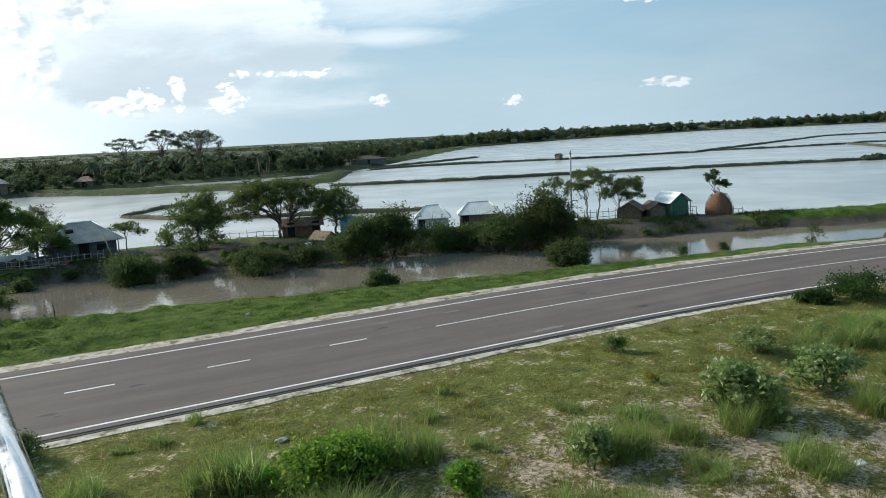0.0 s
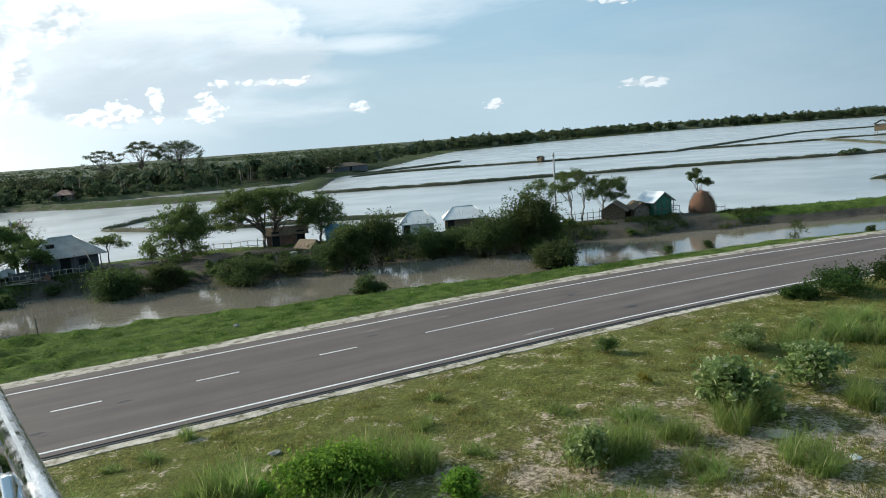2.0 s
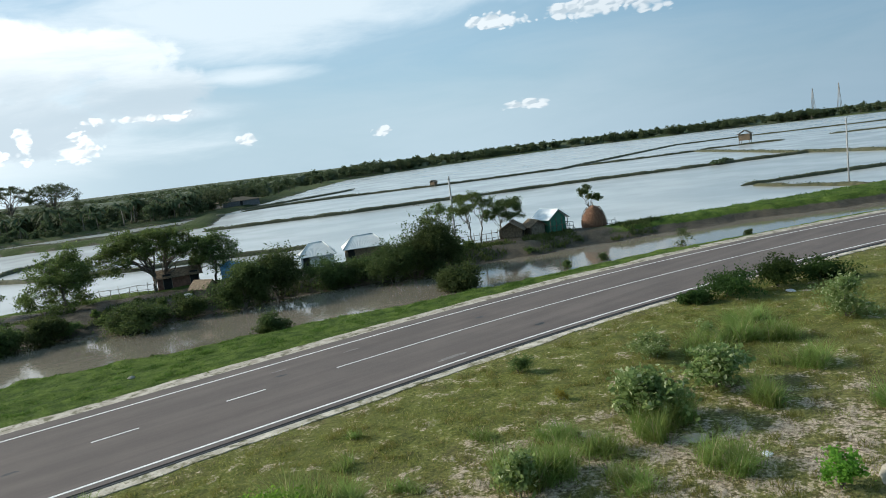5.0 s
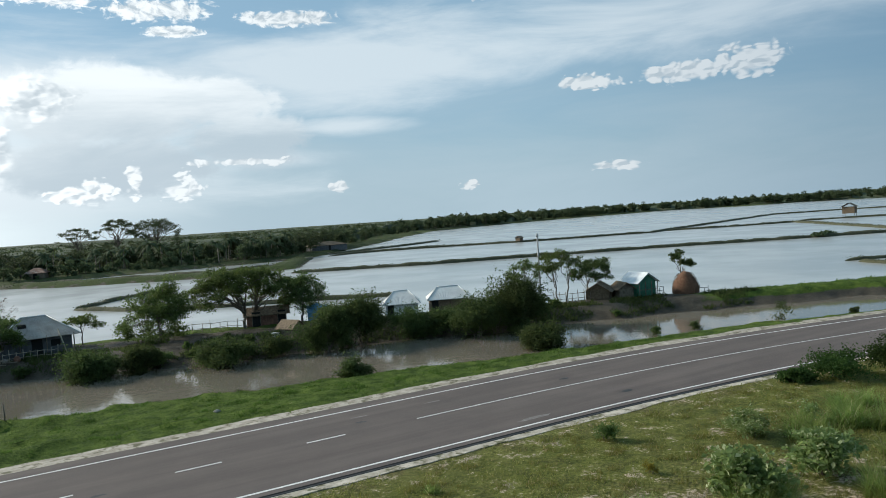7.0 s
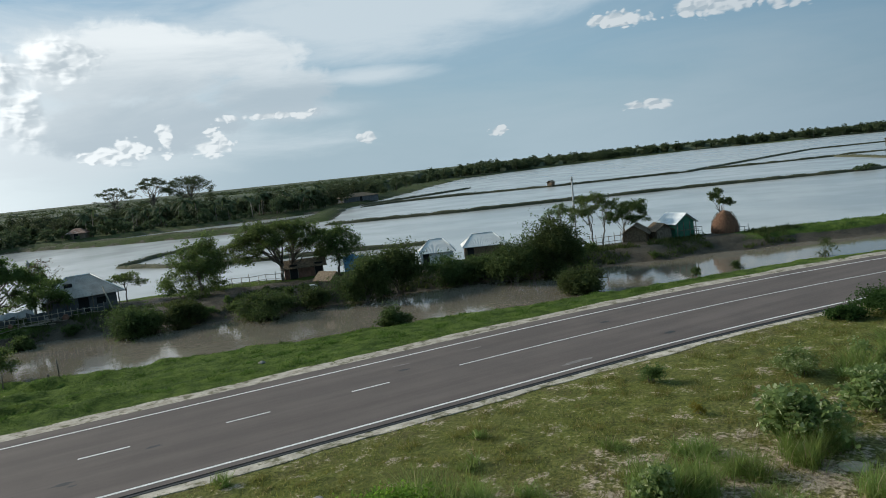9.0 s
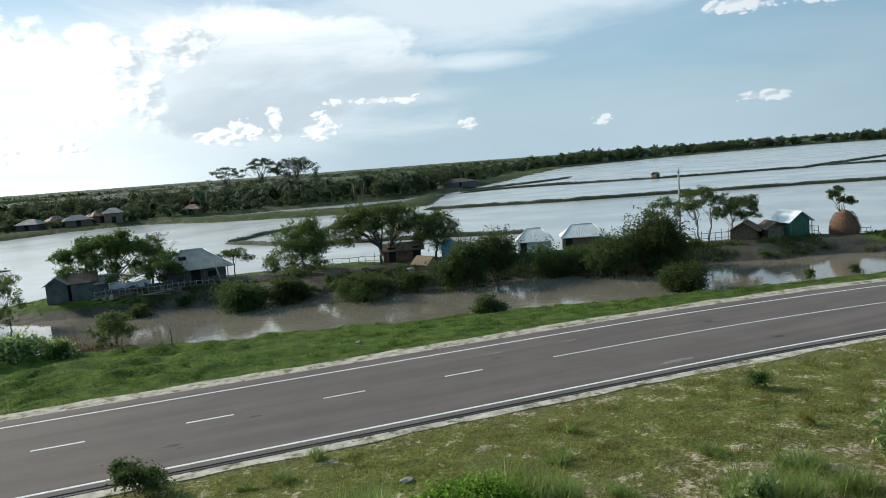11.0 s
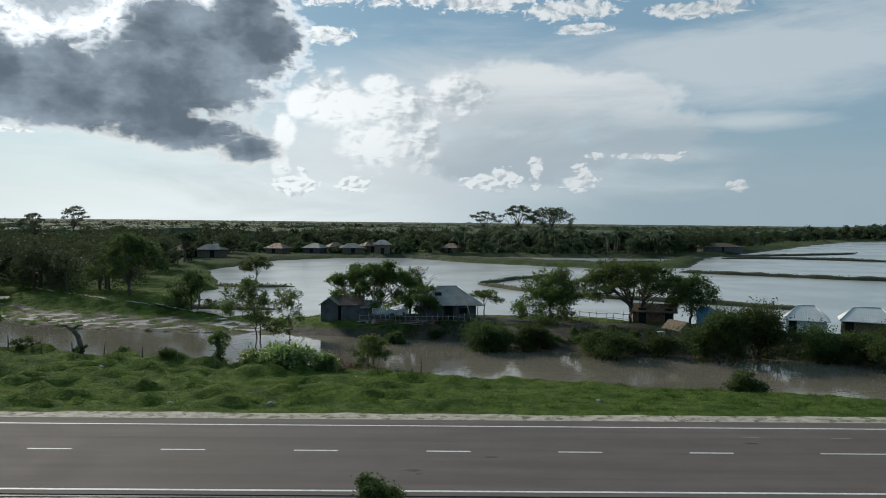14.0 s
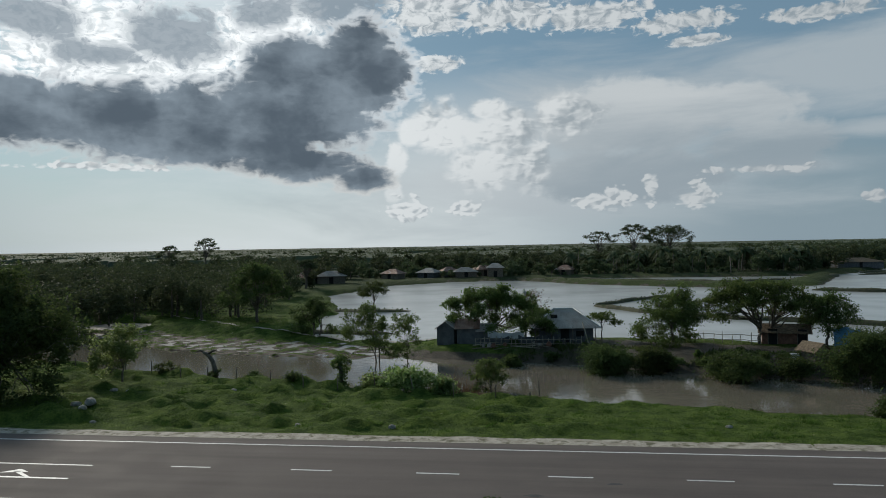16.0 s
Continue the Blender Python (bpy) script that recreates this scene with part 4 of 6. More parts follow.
tree("mango_tree", -6.0, 79.6, 2.0, spread(rs, 28, 11.2, 4.6, 1.9, 5.9, 1.2, 0.6), 9000, 0.17, L_MID, 28, "spreading tree with layered crown behind the tin huts", r0=0.17, trunks=((0, 0), (-1.2, 0.3)))
tree("courtyard_tree", -1.2, 75.3, 1.6, spread(rs, 7, 3.2, 2.2, 1.6, 3.8, 0.9, 0.7), 1600, 0.15, L_MID, 29, "leafy tree in front of the tin-roofed house", r0=0.09)
tree("bare_tree", -1.4, 79.6, 3.2, spread(rs, 8, 3.4, 2.4, 3.8, 5.8, 0.6, 0.7), 300, 0.08, L_BROWN, 30, "almost bare pale-branched tree", r0=0.08, bark=M_BARK_PALE)
tree("parasol_tree", 5.9, 80.5, 2.0, spread(rs, 6, 3.0, 2.4, 2.2, 2.9, 0.8, 0.35), 900, 0.14, L_MID, 31, "small umbrella-shaped tree beside the house", r0=0.07)
tree("stack_tree", 66.6, 57.4, 3.4, [(-0.9, 0, 4.6, 0.7, 0.4), (0.7, 0, 4.0, 0.8, 0.4), (-0.1, 0.2, 5.0, 0.55, 0.45), (1.5, 0.1, 3.7, 0.55, 0.4), (-1.5, 0, 4.9, 0.4, 0.3)], 620, 0.16, L_DARK, 32, "thin lopped tree behind the straw stack", r0=0.09)
tree("sapling_tree", -17.3, 71.8, 2.6, spread(rs, 14, 5.4, 3.0, 1.2, 6.6, 0.95, 0.85, -0.9), 2900, 0.15, L_MID, 33, "sparse young tree standing at the marsh edge", r0=0.09, trunks=((0, 0), (0.3, 0.2)))
tree("sapling_tree", -14.2, 72.4, 2.4, spread(rs, 8, 2.8, 2.0, 1.8, 5.6, 0.75, 0.85), 1200, 0.14, L_MID, 34, "slender young tree with drooping leaves", r0=0.06)
tree("bank_tree", -4.7, 57.0, 1.5, spread(rs, 8, 3.3, 2.6, 1.8, 3.6, 0.8, 0.55), 1500, 0.13, L_MID, 35, "small tree on the near bank of the channel", r0=0.06, trunks=((0, 0), (0.25, 0)))
tree("bank_tree", -40.2, 62.8, 1.2, spread(rs, 7, 2.2, 2.0, 1.0, 3.0, 0.65, 0.8), 1000, 0.13, L_DARK, 36, "small dark bushy tree beside the channel", r0=0.06)
tree("roadside_tree", -40.2, 47.6, 3.2, spread(rs, 34, 10.0, 8.0, 0.8, 9.3, 2.0, 0.9), 13000, 0.2, L_DARK, 37, "large dark dense tree beside the road", r0=0.25)
tree("roadside_tree", -45.5, 50.0, 3.2, spread(rs, 24, 9.0, 8.0, 0.6, 9.0, 2.0, 0.9), 8000, 0.2, L_DARK, 38, "large dark dense tree beside the road", r0=0.25)
tree("light_green_tree", -35.2, 55.5, 2.0, spread(rs, 8, 3.6, 3.0, 1.2, 5.0, 1.0, 0.8), 2000, 0.16, L_PALE, 39, "yellowish light green small tree", r0=0.1)
tree("marsh_tree", -29.6, 89.5, 2.2, spread(rs, 10, 4.6, 4.0, 2.0, 5.6, 1.2, 0.75), 2600, 0.18, L_DARK, 40, "dark round tree at the pond corner", r0=0.13, trunks=((0, 0), (0.5, 0)))
tree("marsh_tree", -42.0, 101.0, 3.0, spread(rs, 16, 9.0, 7.0, 3.2, 8.6, 1.7, 0.6), 5200, 0.2, L_DARK, 41, "tall spreading dark tree at the edge of the wood", r0=0.24)
tree("pond_tree", -31.0, 128.0, 4.0, spread(rs, 8, 4.6, 4.0, 4.0, 6.4, 1.1, 0.55), 1200, 0.2, L_DARK, 42, "slim tree on the pond dike", r0=0.14)

# the near bank: stump, leaning trunk, leafy thickets, reeds, fence posts
bush("bank_thicket", -10.6, 53.6, 5.2, 2.1, 1700, 0.15, L_PALE, 50, "pale broad-leaved thicket on the channel bank", fuller=1.3, clumps=17, depth=2.6)
bush("bank_thicket", -7.8, 53.8, 2.8, 1.7, 900, 0.13, L_PALE, 51, "pale broad-leaved thicket on the channel bank", fuller=1.4, clumps=8, depth=2.0)
bush("bank_thicket", -13.6, 54.4, 2.0, 1.2, 600, 0.12, L_PALE, 52, "low pale thicket on the channel bank", fuller=1.4, clumps=6)
for k, (x, y) in enumerate(((-7.6, 56.4), (-6.4, 56.0), (-8.6, 57.0))):
    tuft("reed_clump", x, y, 2.2, 2.3, 420, L_BROWN, 60 + k, "dry brown reed clump on the bank", 0.02, category="reeds")
for k, (x, y, w, h) in enumerate(((-24.5, 57.2, 1.5, 0.9), (-20.4, 55.6, 1.7, 0.9), (-34, 59.6, 1.8, 1.0), (-1.6, 52.6, 1.2, 0.5), (3.5, 51.2, 1.0, 0.45), (-44, 56, 2.6, 1.6), (-38, 58.5, 2.8, 1.9), (-33.5, 60.8, 2.2, 1.6))):
    bush("bank_shrub", x, y, w, h, 380, 0.11, L_DARK, 70 + k, "low dark shrub on the grassy bank", clumps=6)

stump = empty("stump", pose(-28.6, 58.4, ground_at(-28.6, 58.4) - 0.05), "curved broken dead tree trunk on the bank", "tree stump")
part("trunk", Mesh().tube([(0.3, 0, 0), (0.28, 0, 0.7), (0.1, 0, 1.4), (-0.3, 0, 1.95), (-0.75, 0, 2.2)], [0.24, 0.2, 0.19, 0.18, 0.15], 9), M_BARK, stump)
part("broken_limb", Mesh().tube([(-0.7, 0, 2.2), (-1.05, 0.05, 2.32), (-1.3, 0, 2.28)], [0.12, 0.09, 0.05], 7), M_BARK, stump)
part("broken_limb", Mesh().tube([(-0.35, 0, 2.0), (0.1, 0, 2.3), (0.45, 0.1, 2.32)], [0.12, 0.09, 0.04], 7), M_BARK, stump)
bush("stump_ivy", -28.3, 58.2, 1.3, 0.9, 420, 0.1, L_DARK, 91, "dark undergrowth round the dead trunk", clumps=5)
pollard = empty("pollard", pose(-16.5, 56.0, ground_at(-16.5, 56.0) - 0.05), "leafy pollarded trunk on the bank", "tree")
part("trunk", Mesh().tube([(0, 0, 0), (0.05, 0, 0.9), (0.0, 0, 1.8), (-0.1, 0, 2.4)], [0.2, 0.17, 0.16, 0.12], 9), M_BARK, pollard)
rs = np.random.RandomState(92)
cr = Mesh()
for c in ((0, 0, 2.5), (-0.35, 0, 2.1), (0.3, 0.1, 1.7), (0.1, 0, 1.1), (-0.3, -0.1, 0.5), (0.3, -0.1, 0.4)):
    leaf_cloud(cr, blob_points(rs, c, (0.5, 0.45, 0.42), 170, 0.3), 0.12, rs)
part("crown", cr, L_MID, pollard)

rs = np.random.RandomState(93)
post = None
for k, x in enumerate(np.arange(-44, 2, 3.1)):
    y = float(np.interp(x, VERGE_X, VERGE_Y)) - 1.4 + rs.normal() * 0.2
    hgt = rs.uniform(0.8, 1.25)
    m = Mesh().tube([(0, 0, -0.3), (0.02, 0, 0.4), (rs.normal() * 0.05, 0, hgt)], [0.05, 0.045, 0.04], 6)
    ob = part("fence_post", m, M_WOOD)
    ob.location = (x, y, ground_at(x, y))
    tagged(ob, "weathered wooden fence post in the pasture", "post", "pasture fence posts")
ob = part("leaning_post", Mesh().tube([(0, 0, -0.3), (-0.12, 0, 0.7), (-0.35, 0, 1.6)], [0.1, 0.09, 0.07], 7), M_BARK)
ob.location = (-1.0, 54.0, ground_at(-1.0, 54.0))
tagged(ob, "thick leaning wooden stake in the bank", "post")

# rocks and litter
rs = np.random.RandomState(94)


def stone(x, y, s, mat, label, name="stone", flat=0.6, z=None):
    bm = bmesh.new()
    bmesh.ops.create_icosphere(bm, subdivisions=2, radius=1.0)
    o = rs.uniform(0, 50)
    for v in bm.verts:
        v.co *= 1 + 0.35 * noise.noise(v.co * 1.3 + Vector((o, o, 0)))
        v.co = Vector((v.co.x * s, v.co.y * s * 0.8, v.co.z * s * flat))
    me = bpy.data.meshes.new(name)
    bm.to_mesh(me)
    bm.free()
    me.materials.append(mat)
    ob = new(name, me)
    ob.location = (x, y, (ground_at(x, y) if z is None else z) + s * flat * 0.3)
    ob.rotation_euler = (0, 0, rs.uniform(0, 6))
    return tagged(ob, label, "stone")


for x, y, s in ((-33.6, 51.9, 0.3), (-31.5, 50.5, 0.25), (-29.6, 42.2, 0.3), (-31.0, 44.0, 0.3), (-28.3, 41.3, 0.22), (-22.6, 41.8, 0.28), (-9.2, 41.6, 0.32), (-15.0, 41.5, 0.25), (-24.0, 52.5, 0.25), (10.2, 42.3, 0.2), (-32.0, 46.5, 0.5), (-33.8, 47.5, 0.4)):
    stone(x, y, s, M_STONE, "pale grey stone lying in the grass")
stone(6.8, 21.7, 0.22, M_STONE, "pale flat stone in the grass", flat=0.4)
stone(21.3, 10.2, 0.2, M_TARP_WHITE, "white torn plastic scrap on bare soil", "plastic_scrap", flat=0.25)
stone(21.0, 12.6, 0.5, M_KERB, "pale patch of broken concrete in the soil", "concrete_lump", flat=0.15)
stone(42.2, 20.4, 0.35, M_TARP_WHITE, "white plastic scrap in the grass", "plastic_scrap", flat=0.25)

# shrubs and tufts of the near verge
bush("leafy_bush", 7.4, 17.6, 2.8, 1.6, 3600, 0.085, L_BRIGHT, 200, "bright green dense leafy bush on the verge", clumps=20, depth=1.9, stems=9, aspect=0.62, fuller=1.3)
bush("leafy_bush", 5.6, 18.4, 1.2, 0.9, 700, 0.06, L_BRIGHT, 201, "small bright green bush on the verge", clumps=6, aspect=0.62)
bush("leafy_bush", 10.5, 14.9, 1.2, 1.1, 900, 0.08, L_BRIGHT, 202, "small upright bright green bush on sandy soil", clumps=10, aspect=0.6, fuller=1.25)
bush("verge_bush", 22.7, 23.0, 1.25, 1.15, 900, 0.07, L_MID, 203, "round green bush at the roadside", clumps=8)
bush("broadleaf_shrub", 21.2, 14.6, 2.2, 1.9, 900, 0.15, L_PALE, 204, "tall pale broad-leaved shrub among grass", fuller=1.22, clumps=11, stems=9, low=0.25, aspect=0.62)
bush("broadleaf_shrub", 25.8, 14.8, 2.4, 1.8, 900, 0.14, L_PALE, 205, "pale broad-leaved shrub among grass", fuller=1.22, clumps=11, stems=9, low=0.15, aspect=0.62)
bush("broadleaf_shrub", 14.4, 14.1, 1.3, 1.5, 460, 0.135, L_PALE, 206, "upright pale-leaved shrub beside tall grass", clumps=8, stems=7, low=0.2, aspect=0.62)
bush("verge_bush", 27.6, 19.2, 2.4, 1.25, 1000, 0.085, L_PALE, 207, "low pale green shrub on the verge", fuller=1.22, clumps=10)
bush("broadleaf_shrub", 31.0, 18.6, 1.0, 1.2, 330, 0.085, L_PALE, 208, "slender upright pale-leaved shrub on the verge", clumps=6, low=0.2, aspect=0.6)
bush("verge_bush", 38.0, 15.2, 2.8, 2.2, 1300, 0.1, L_PALE, 209, "bluish green leafy bush on the verge", fuller=1.22, clumps=11)
for k, (x, y, w, h) in enumerate(((39.8, 22.9, 3.4, 1.8), (43.0, 21.6, 3.6, 2.0), (46.0, 20.2, 3.2, 1.4), (37.4, 23.6, 1.6, 0.8))):
    bush("hedge_bush", x, y, w, h, 1700, 0.1, L_HEDGE, 210 + k, "dark green bush growing beside the road", fuller=1.22, clumps=11)
bush("verge_bush", -1.7, 25.4, 1.7, 1.35, 1300, 0.085, L_DARK, 216, "dark green bush at the road edge", fuller=1.22, clumps=9)
bush("verge_bush", 55.0, 15.0, 2.0, 1.3, 600, 0.1, L_DARK, 217, "dark bush on the verge", clumps=8)
bush("verge_bush", 58.5, 20.6, 1.4, 1.6, 500, 0.1, L_DARK, 221, "upright dark bush beside the road", clumps=8)
bush("broadleaf_shrub", 20.6, 7.6, 1.3, 1.3, 520, 0.09, L_BRIGHT, 218, "fresh green shrub beside the soil heap", clumps=8, aspect=0.62)
bush("yellow_weed", 21.2, 18.9, 0.7, 0.55, 260, 0.05, L_YELLOW, 219, "small yellowing weed on the verge", clumps=5, category="weed")
bush("dry_weed", 24.3, 16.6, 1.7, 0.7, 420, 0.06, L_BROWN, 220, "dried brown weed between shrubs", clumps=7, category="weed")
for k, (x, y, w, h, n) in enumerate(((4.9, 18.8, 2.2, 1.5, 700), (3.6, 19.3, 1.3, 1.0, 300), (9.4, 18.1, 2.2, 1.5, 720), (10.4, 17.7, 1.6, 1.2, 420), (6.8, 15.0, 2.4, 1.25, 640), (15.4, 14.4, 2.0, 1.5, 620), (16.4, 14.2, 1.8, 1.3, 460), (18.2, 16.3, 1.5, 0.9, 300),
                                     (18.4, 13.9, 1.7, 1.0, 380), (20.4, 14.0, 1.8, 1.4, 560), (21.8, 14.0, 1.8, 1.3, 520), (19.6, 10.5, 1.9, 1.3, 420), (13.3, 10.4, 2.0, 1.4, 480), (12.6, 12.4, 1.4, 0.7, 220), (17.0, 12.0, 1.6, 0.8, 260), (29.4, 17.6, 1.8, 1.2, 520),
                                     (32.0, 17.4, 2.4, 1.2, 560), (33.4, 16.2, 2.0, 1.2, 420), (25.4, 12.2, 1.9, 1.3, 460), (30.0, 13.4, 2.2, 1.1, 420), (34.6, 19.0, 2.4, 1.0, 420), (11.8, 20.4, 0.9, 0.6, 120), (13.6, 22.6, 0.7, 0.5, 100), (4.4, 25.2, 0.9, 0.6, 140),
                                     (3.0, 23.8, 0.9, 0.5, 120), (1.7, 23.8, 0.7, 0.4, 100), (8.4, 15.0, 1.4, 0.7, 240), (12.4, 17.4, 1.1, 0.5, 160), (16.5, 18.6, 1.0, 0.5, 160), (27.0, 9.0, 1.8, 1.0, 320), (0.4, 20.6, 1.4, 0.9, 260), (2.2, 17.6, 1.8, 1.0, 320), (35.5, 11.0, 2.0, 1.1, 320))):
    tuft("grass_tuft", x, y, w, h, n, L_TALL, 300 + k, "tall wispy green grass tuft on the verge")

heap = empty("soil_heap", pose(22.6, 5.7, ground_at(22.6, 5.7) - 0.2), "brown soil heap with pale dry sticks", "soil heap")
bm = bmesh.new()
bmesh.ops.create_icosphere(bm, subdivisions=3, radius=1.0)
for v in bm.verts:
    v.co *= 1 + 0.3 * noise.noise(v.co * 1.5)
    v.co = Vector((v.co.x * 1.6, v.co.y * 1.5, max(v.co.z, -0.1) * 0.75))
me = bpy.data.meshes.new("mound")
bm.to_mesh(me)
bm.free()
me.materials.append(M_TRAIL)
part("mound", me, None, heap)
rs = np.random.RandomState(95)
for k in range(6):
    a = np.array([-1.3 + 0.15 * k, 0.5 + 0.12 * k, 0.55])
    part("stick", Mesh().tube([a, a + (rs.uniform(0.2, 0.5), 0.2, 0.25), a + (rs.uniform(0.7, 1.2), rs.uniform(-0.3, 0.5), 0.4)], [0.035, 0.03, 0.02], 5), M_BAMBOO, heap)

# short grass
def scatter_grass(name, xs, ys, h, width, seed, label, mat, keep):
    rs = np.random.RandomState(seed)
    z, mud, dry, _ = land(xs, ys)
    ok = keep(xs, ys, z, mud, dry, rs)
    xs, ys, z = xs[ok], ys[ok], z[ok]
    n = len(xs)
    a = rs.uniform(0, 2 * np.pi, n)
    s = np.column_stack([np.cos(a), np.sin(a), np.zeros(n)]) * (width * rs.uniform(0.6, 1.4, n))[:, None]
    p = np.column_stack([xs, ys, z - 0.01])
    lean = np.column_stack([rs.normal(size=(n, 2)) * 0.45, np.ones(n)]) * (h * rs.uniform(0.4, 1.3, n) * (1 + 1.3 * fbm(xs, ys, 0.8, 3, 41)).clip(0.3, 2.4))[:, None]
    v = np.stack([p - s, p + s, p + lean], 1).reshape(-1, 3)
    me = bpy.data.meshes.new(name)
    me.from_pydata(v.tolist(), [], np.arange(3 * n).reshape(-1, 3).tolist())
    me.materials.append(mat)
    return tagged(new(name, me), label, "grass", kind="stuff")


rs = np.random.RandomState(96)
n = 210000
sx = rs.uniform(-6, 62, n)
sy = 26.0 - 20 * rs.uniform(0, 1, n) ** 1.0
scatter_grass("verge_grass", sx, sy, 0.075, 0.016, 1, "short green grass of the near verge", L_GRASS,
              lambda x, y, z, mud, dry, r: (y < road_y(x) - 6.1) & (r.uniform(0, 1, len(x)) > 0.1 + dry * 0.9 + 1.5 * fbm(x, y, 1.1, 3, 31)))
vc = 900
vx = rs.uniform(-4, 52, vc)
vy = road_y(vx) - 7.0 - 19 * rs.uniform(0, 1, vc)
sx = np.repeat(vx, 55) + rs.normal(size=vc * 55) * np.repeat(rs.uniform(0.12, 0.34, vc), 55)
sy = np.repeat(vy, 55) + rs.normal(size=vc * 55) * np.repeat(rs.uniform(0.1, 0.25, vc), 55)
scatter_grass("verge_clumps", sx, sy, 0.15, 0.014, 6, "coarser grass clumps scattered over the near verge", L_GRASS, lambda x, y, z, mud, dry, r: (y < road_y(x) - 6.4) & (y > 2))
n = 110000
sx = rs.uniform(-50, 60, n)
sy = 38 + 26 * rs.uniform(0, 1, n)
scatter_grass("pasture_grass", sx, sy, 0.075, 0.022, 2, "green pasture grass between road and channel", L_PASTURE,
              lambda x, y, z, mud, dry, r: (y > road_y(x) + 6.7) & (z > -0.9) & (y < np.interp(x, VERGE_X, VERGE_Y) + 1.2))
cl = 260
ccx = rs.uniform(-50, 44, cl)
ccy = road_y(ccx) + 7.5 + rs.uniform(0, 1, cl) * (np.interp(ccx, VERGE_X, VERGE_Y) - road_y(ccx) - 7.5)
sx = np.repeat(ccx, 70) + rs.normal(size=cl * 70) * 0.28
sy = np.repeat(ccy, 70) + rs.normal(size=cl * 70) * 0.2
scatter_grass("pasture_clumps", sx, sy, 0.13, 0.025, 5, "darker coarse grass clumps in the pasture", L_PASTURE, lambda x, y, z, mud, dry, r: z > -0.9)
n = 50000
sx = rs.uniform(-80, 100, n)
sy = np.interp(sx, SHORE_X, SHORE_Y) + rs.uniform(0, 26, n)
scatter_grass("bank_grass", sx, sy, 0.15, 0.05, 3, "rough weeds on the settled bank and marsh", L_PASTURE,
              lambda x, y, z, mud, dry, r: ((z > -0.75) | ((x < -12) & (z > -1.2))) & (r.uniform(0, 1, len(x)) > mud) & ((x < -12) | (x > 68)))
n = 26000
sx = rs.uniform(-5, 72, n)
sy = np.interp(sx, SHORE_X, SHORE_Y) + rs.uniform(-0.5, 7, n)
scatter_grass("bank_weeds", sx, sy, 0.3, 0.07, 4, "low dark weeds on the mud bank", L_DARK,
              lambda x, y, z, mud, dry, r: (z > -1.2) & (fbm(x, y, 2.5, 3, 33) > 0.0))

# ---------------------------------------------------------------- dikes in the ponds


def dike(name, pts, w, h, seed, label, z=POND_Z):
    """A low earth ridge with an uneven crest along a line."""
    rs = np.random.RandomState(seed)
    pts = np.array(pts, float)
    seg = np.r_[0, np.cumsum(np.hypot(*np.diff(pts, axis=0).T))]
    s = np.arange(0, seg[-1], max(w * 0.7, 1.2))
    x, y = np.interp(s, seg, pts[:, 0]), np.interp(s, seg, pts[:, 1])
    tx, ty = np.gradient(x), np.gradient(y)
    k = np.hypot(tx, ty) + 1e-9
    nx_, ny_ = -ty / k, tx / k
    mid = fbm(s, s * 0, 6.0, 3, seed) * w * 0.25
    half = w * 0.5 * (1 + 0.35 * fbm(s, s * 0 + 5, 4.0, 3, seed + 1))
    top = h * (1 + 0.45 * fbm(s, s * 0 + 9, 3.0, 3, seed + 2))
    ends = np.minimum(1, np.minimum(s, s[-1] - s) / (1.5 * w) + 0.25)
    rows = []
    for off, hh in ((-1.0, -0.5), (-0.6, 0.6), (-0.15, 1.0), (0.3, 0.95), (0.65, 0.55), (1.0, -0.5)):
        o = mid + off * half * ends
        rows.append(np.column_stack([x + nx_ * o, y + ny_ * o, z + np.where(hh > 0, hh * top * ends, -0.4)]))
    m, c = Mesh(), len(s)
    m.round = True
    m.add(np.concatenate(rows), [(r * c + i, (r + 1) * c + i, (r + 1) * c + i + 1, r * c + i + 1) for r in range(5) for i in range(c - 1)])
    ob = tagged(part(name, m, M_DIKE), label, "dike", kind="structure")
    weeds = Mesh()
    n = int(seg[-1] * 5)
    t = rs.uniform(0, seg[-1], n)
    pp = np.column_stack([np.interp(t, seg, pts[:, 0]) + rs.normal(size=n) * w * 0.22, np.interp(t, seg, pts[:, 1]) + rs.normal(size=n) * w * 0.22, z + h * rs.uniform(0.6, 1.1, n)])
    leaf_cloud(weeds, pp, 0.12 + 0.03 * w, rs, 0.5, 0.2)
    part("weeds", weeds, L_FAR_HAZED, ob, "low weeds on the dike")
    return ob


LABEL = "low weedy earth dike across the fish pond"
dike("dike", [(60, 176), (88, 158), (113, 147), (141, 133.5), (178, 113), (204, 100), (191, 75), (170, 20), (160, -10)], 2.6, 0.75, 1, LABEL)
dike("dike", [(108, 258), (145, 240), (169, 222), (216, 204), (229, 210), (300, 238), (386, 272), (430, 250), (476, 195), (560, 120)], 2.6, 0.7, 2, LABEL)
dike("dike", [(227, 207), (250, 192), (272, 182), (262, 168), (205, 102)], 2.2, 0.7, 3, LABEL)
dike("dike", [(281, 187), (300, 176), (312, 163)], 2.2, 0.6, 4, LABEL)
dike("dike", [(334, 156), (345, 140), (350, 110)], 2.6, 0.6, 5, LABEL)
dike("dike", [(118, 69), (131, 63), (146, 56), (170, 45)], 1.5, 0.6, 6, LABEL)
dike("dike", [(117, 66), (114.5, 58), (112.5, 49), (110, 42)], 1.3, 0.55, 7, LABEL)
dike("dike", [(104, 262), (118, 270), (150, 285), (178, 304)], 3.0, 0.7, 8, LABEL)
dike("dike", [(98, 248), (112, 252), (135, 252), (150, 250)], 2.6, 0.6, 9, LABEL)
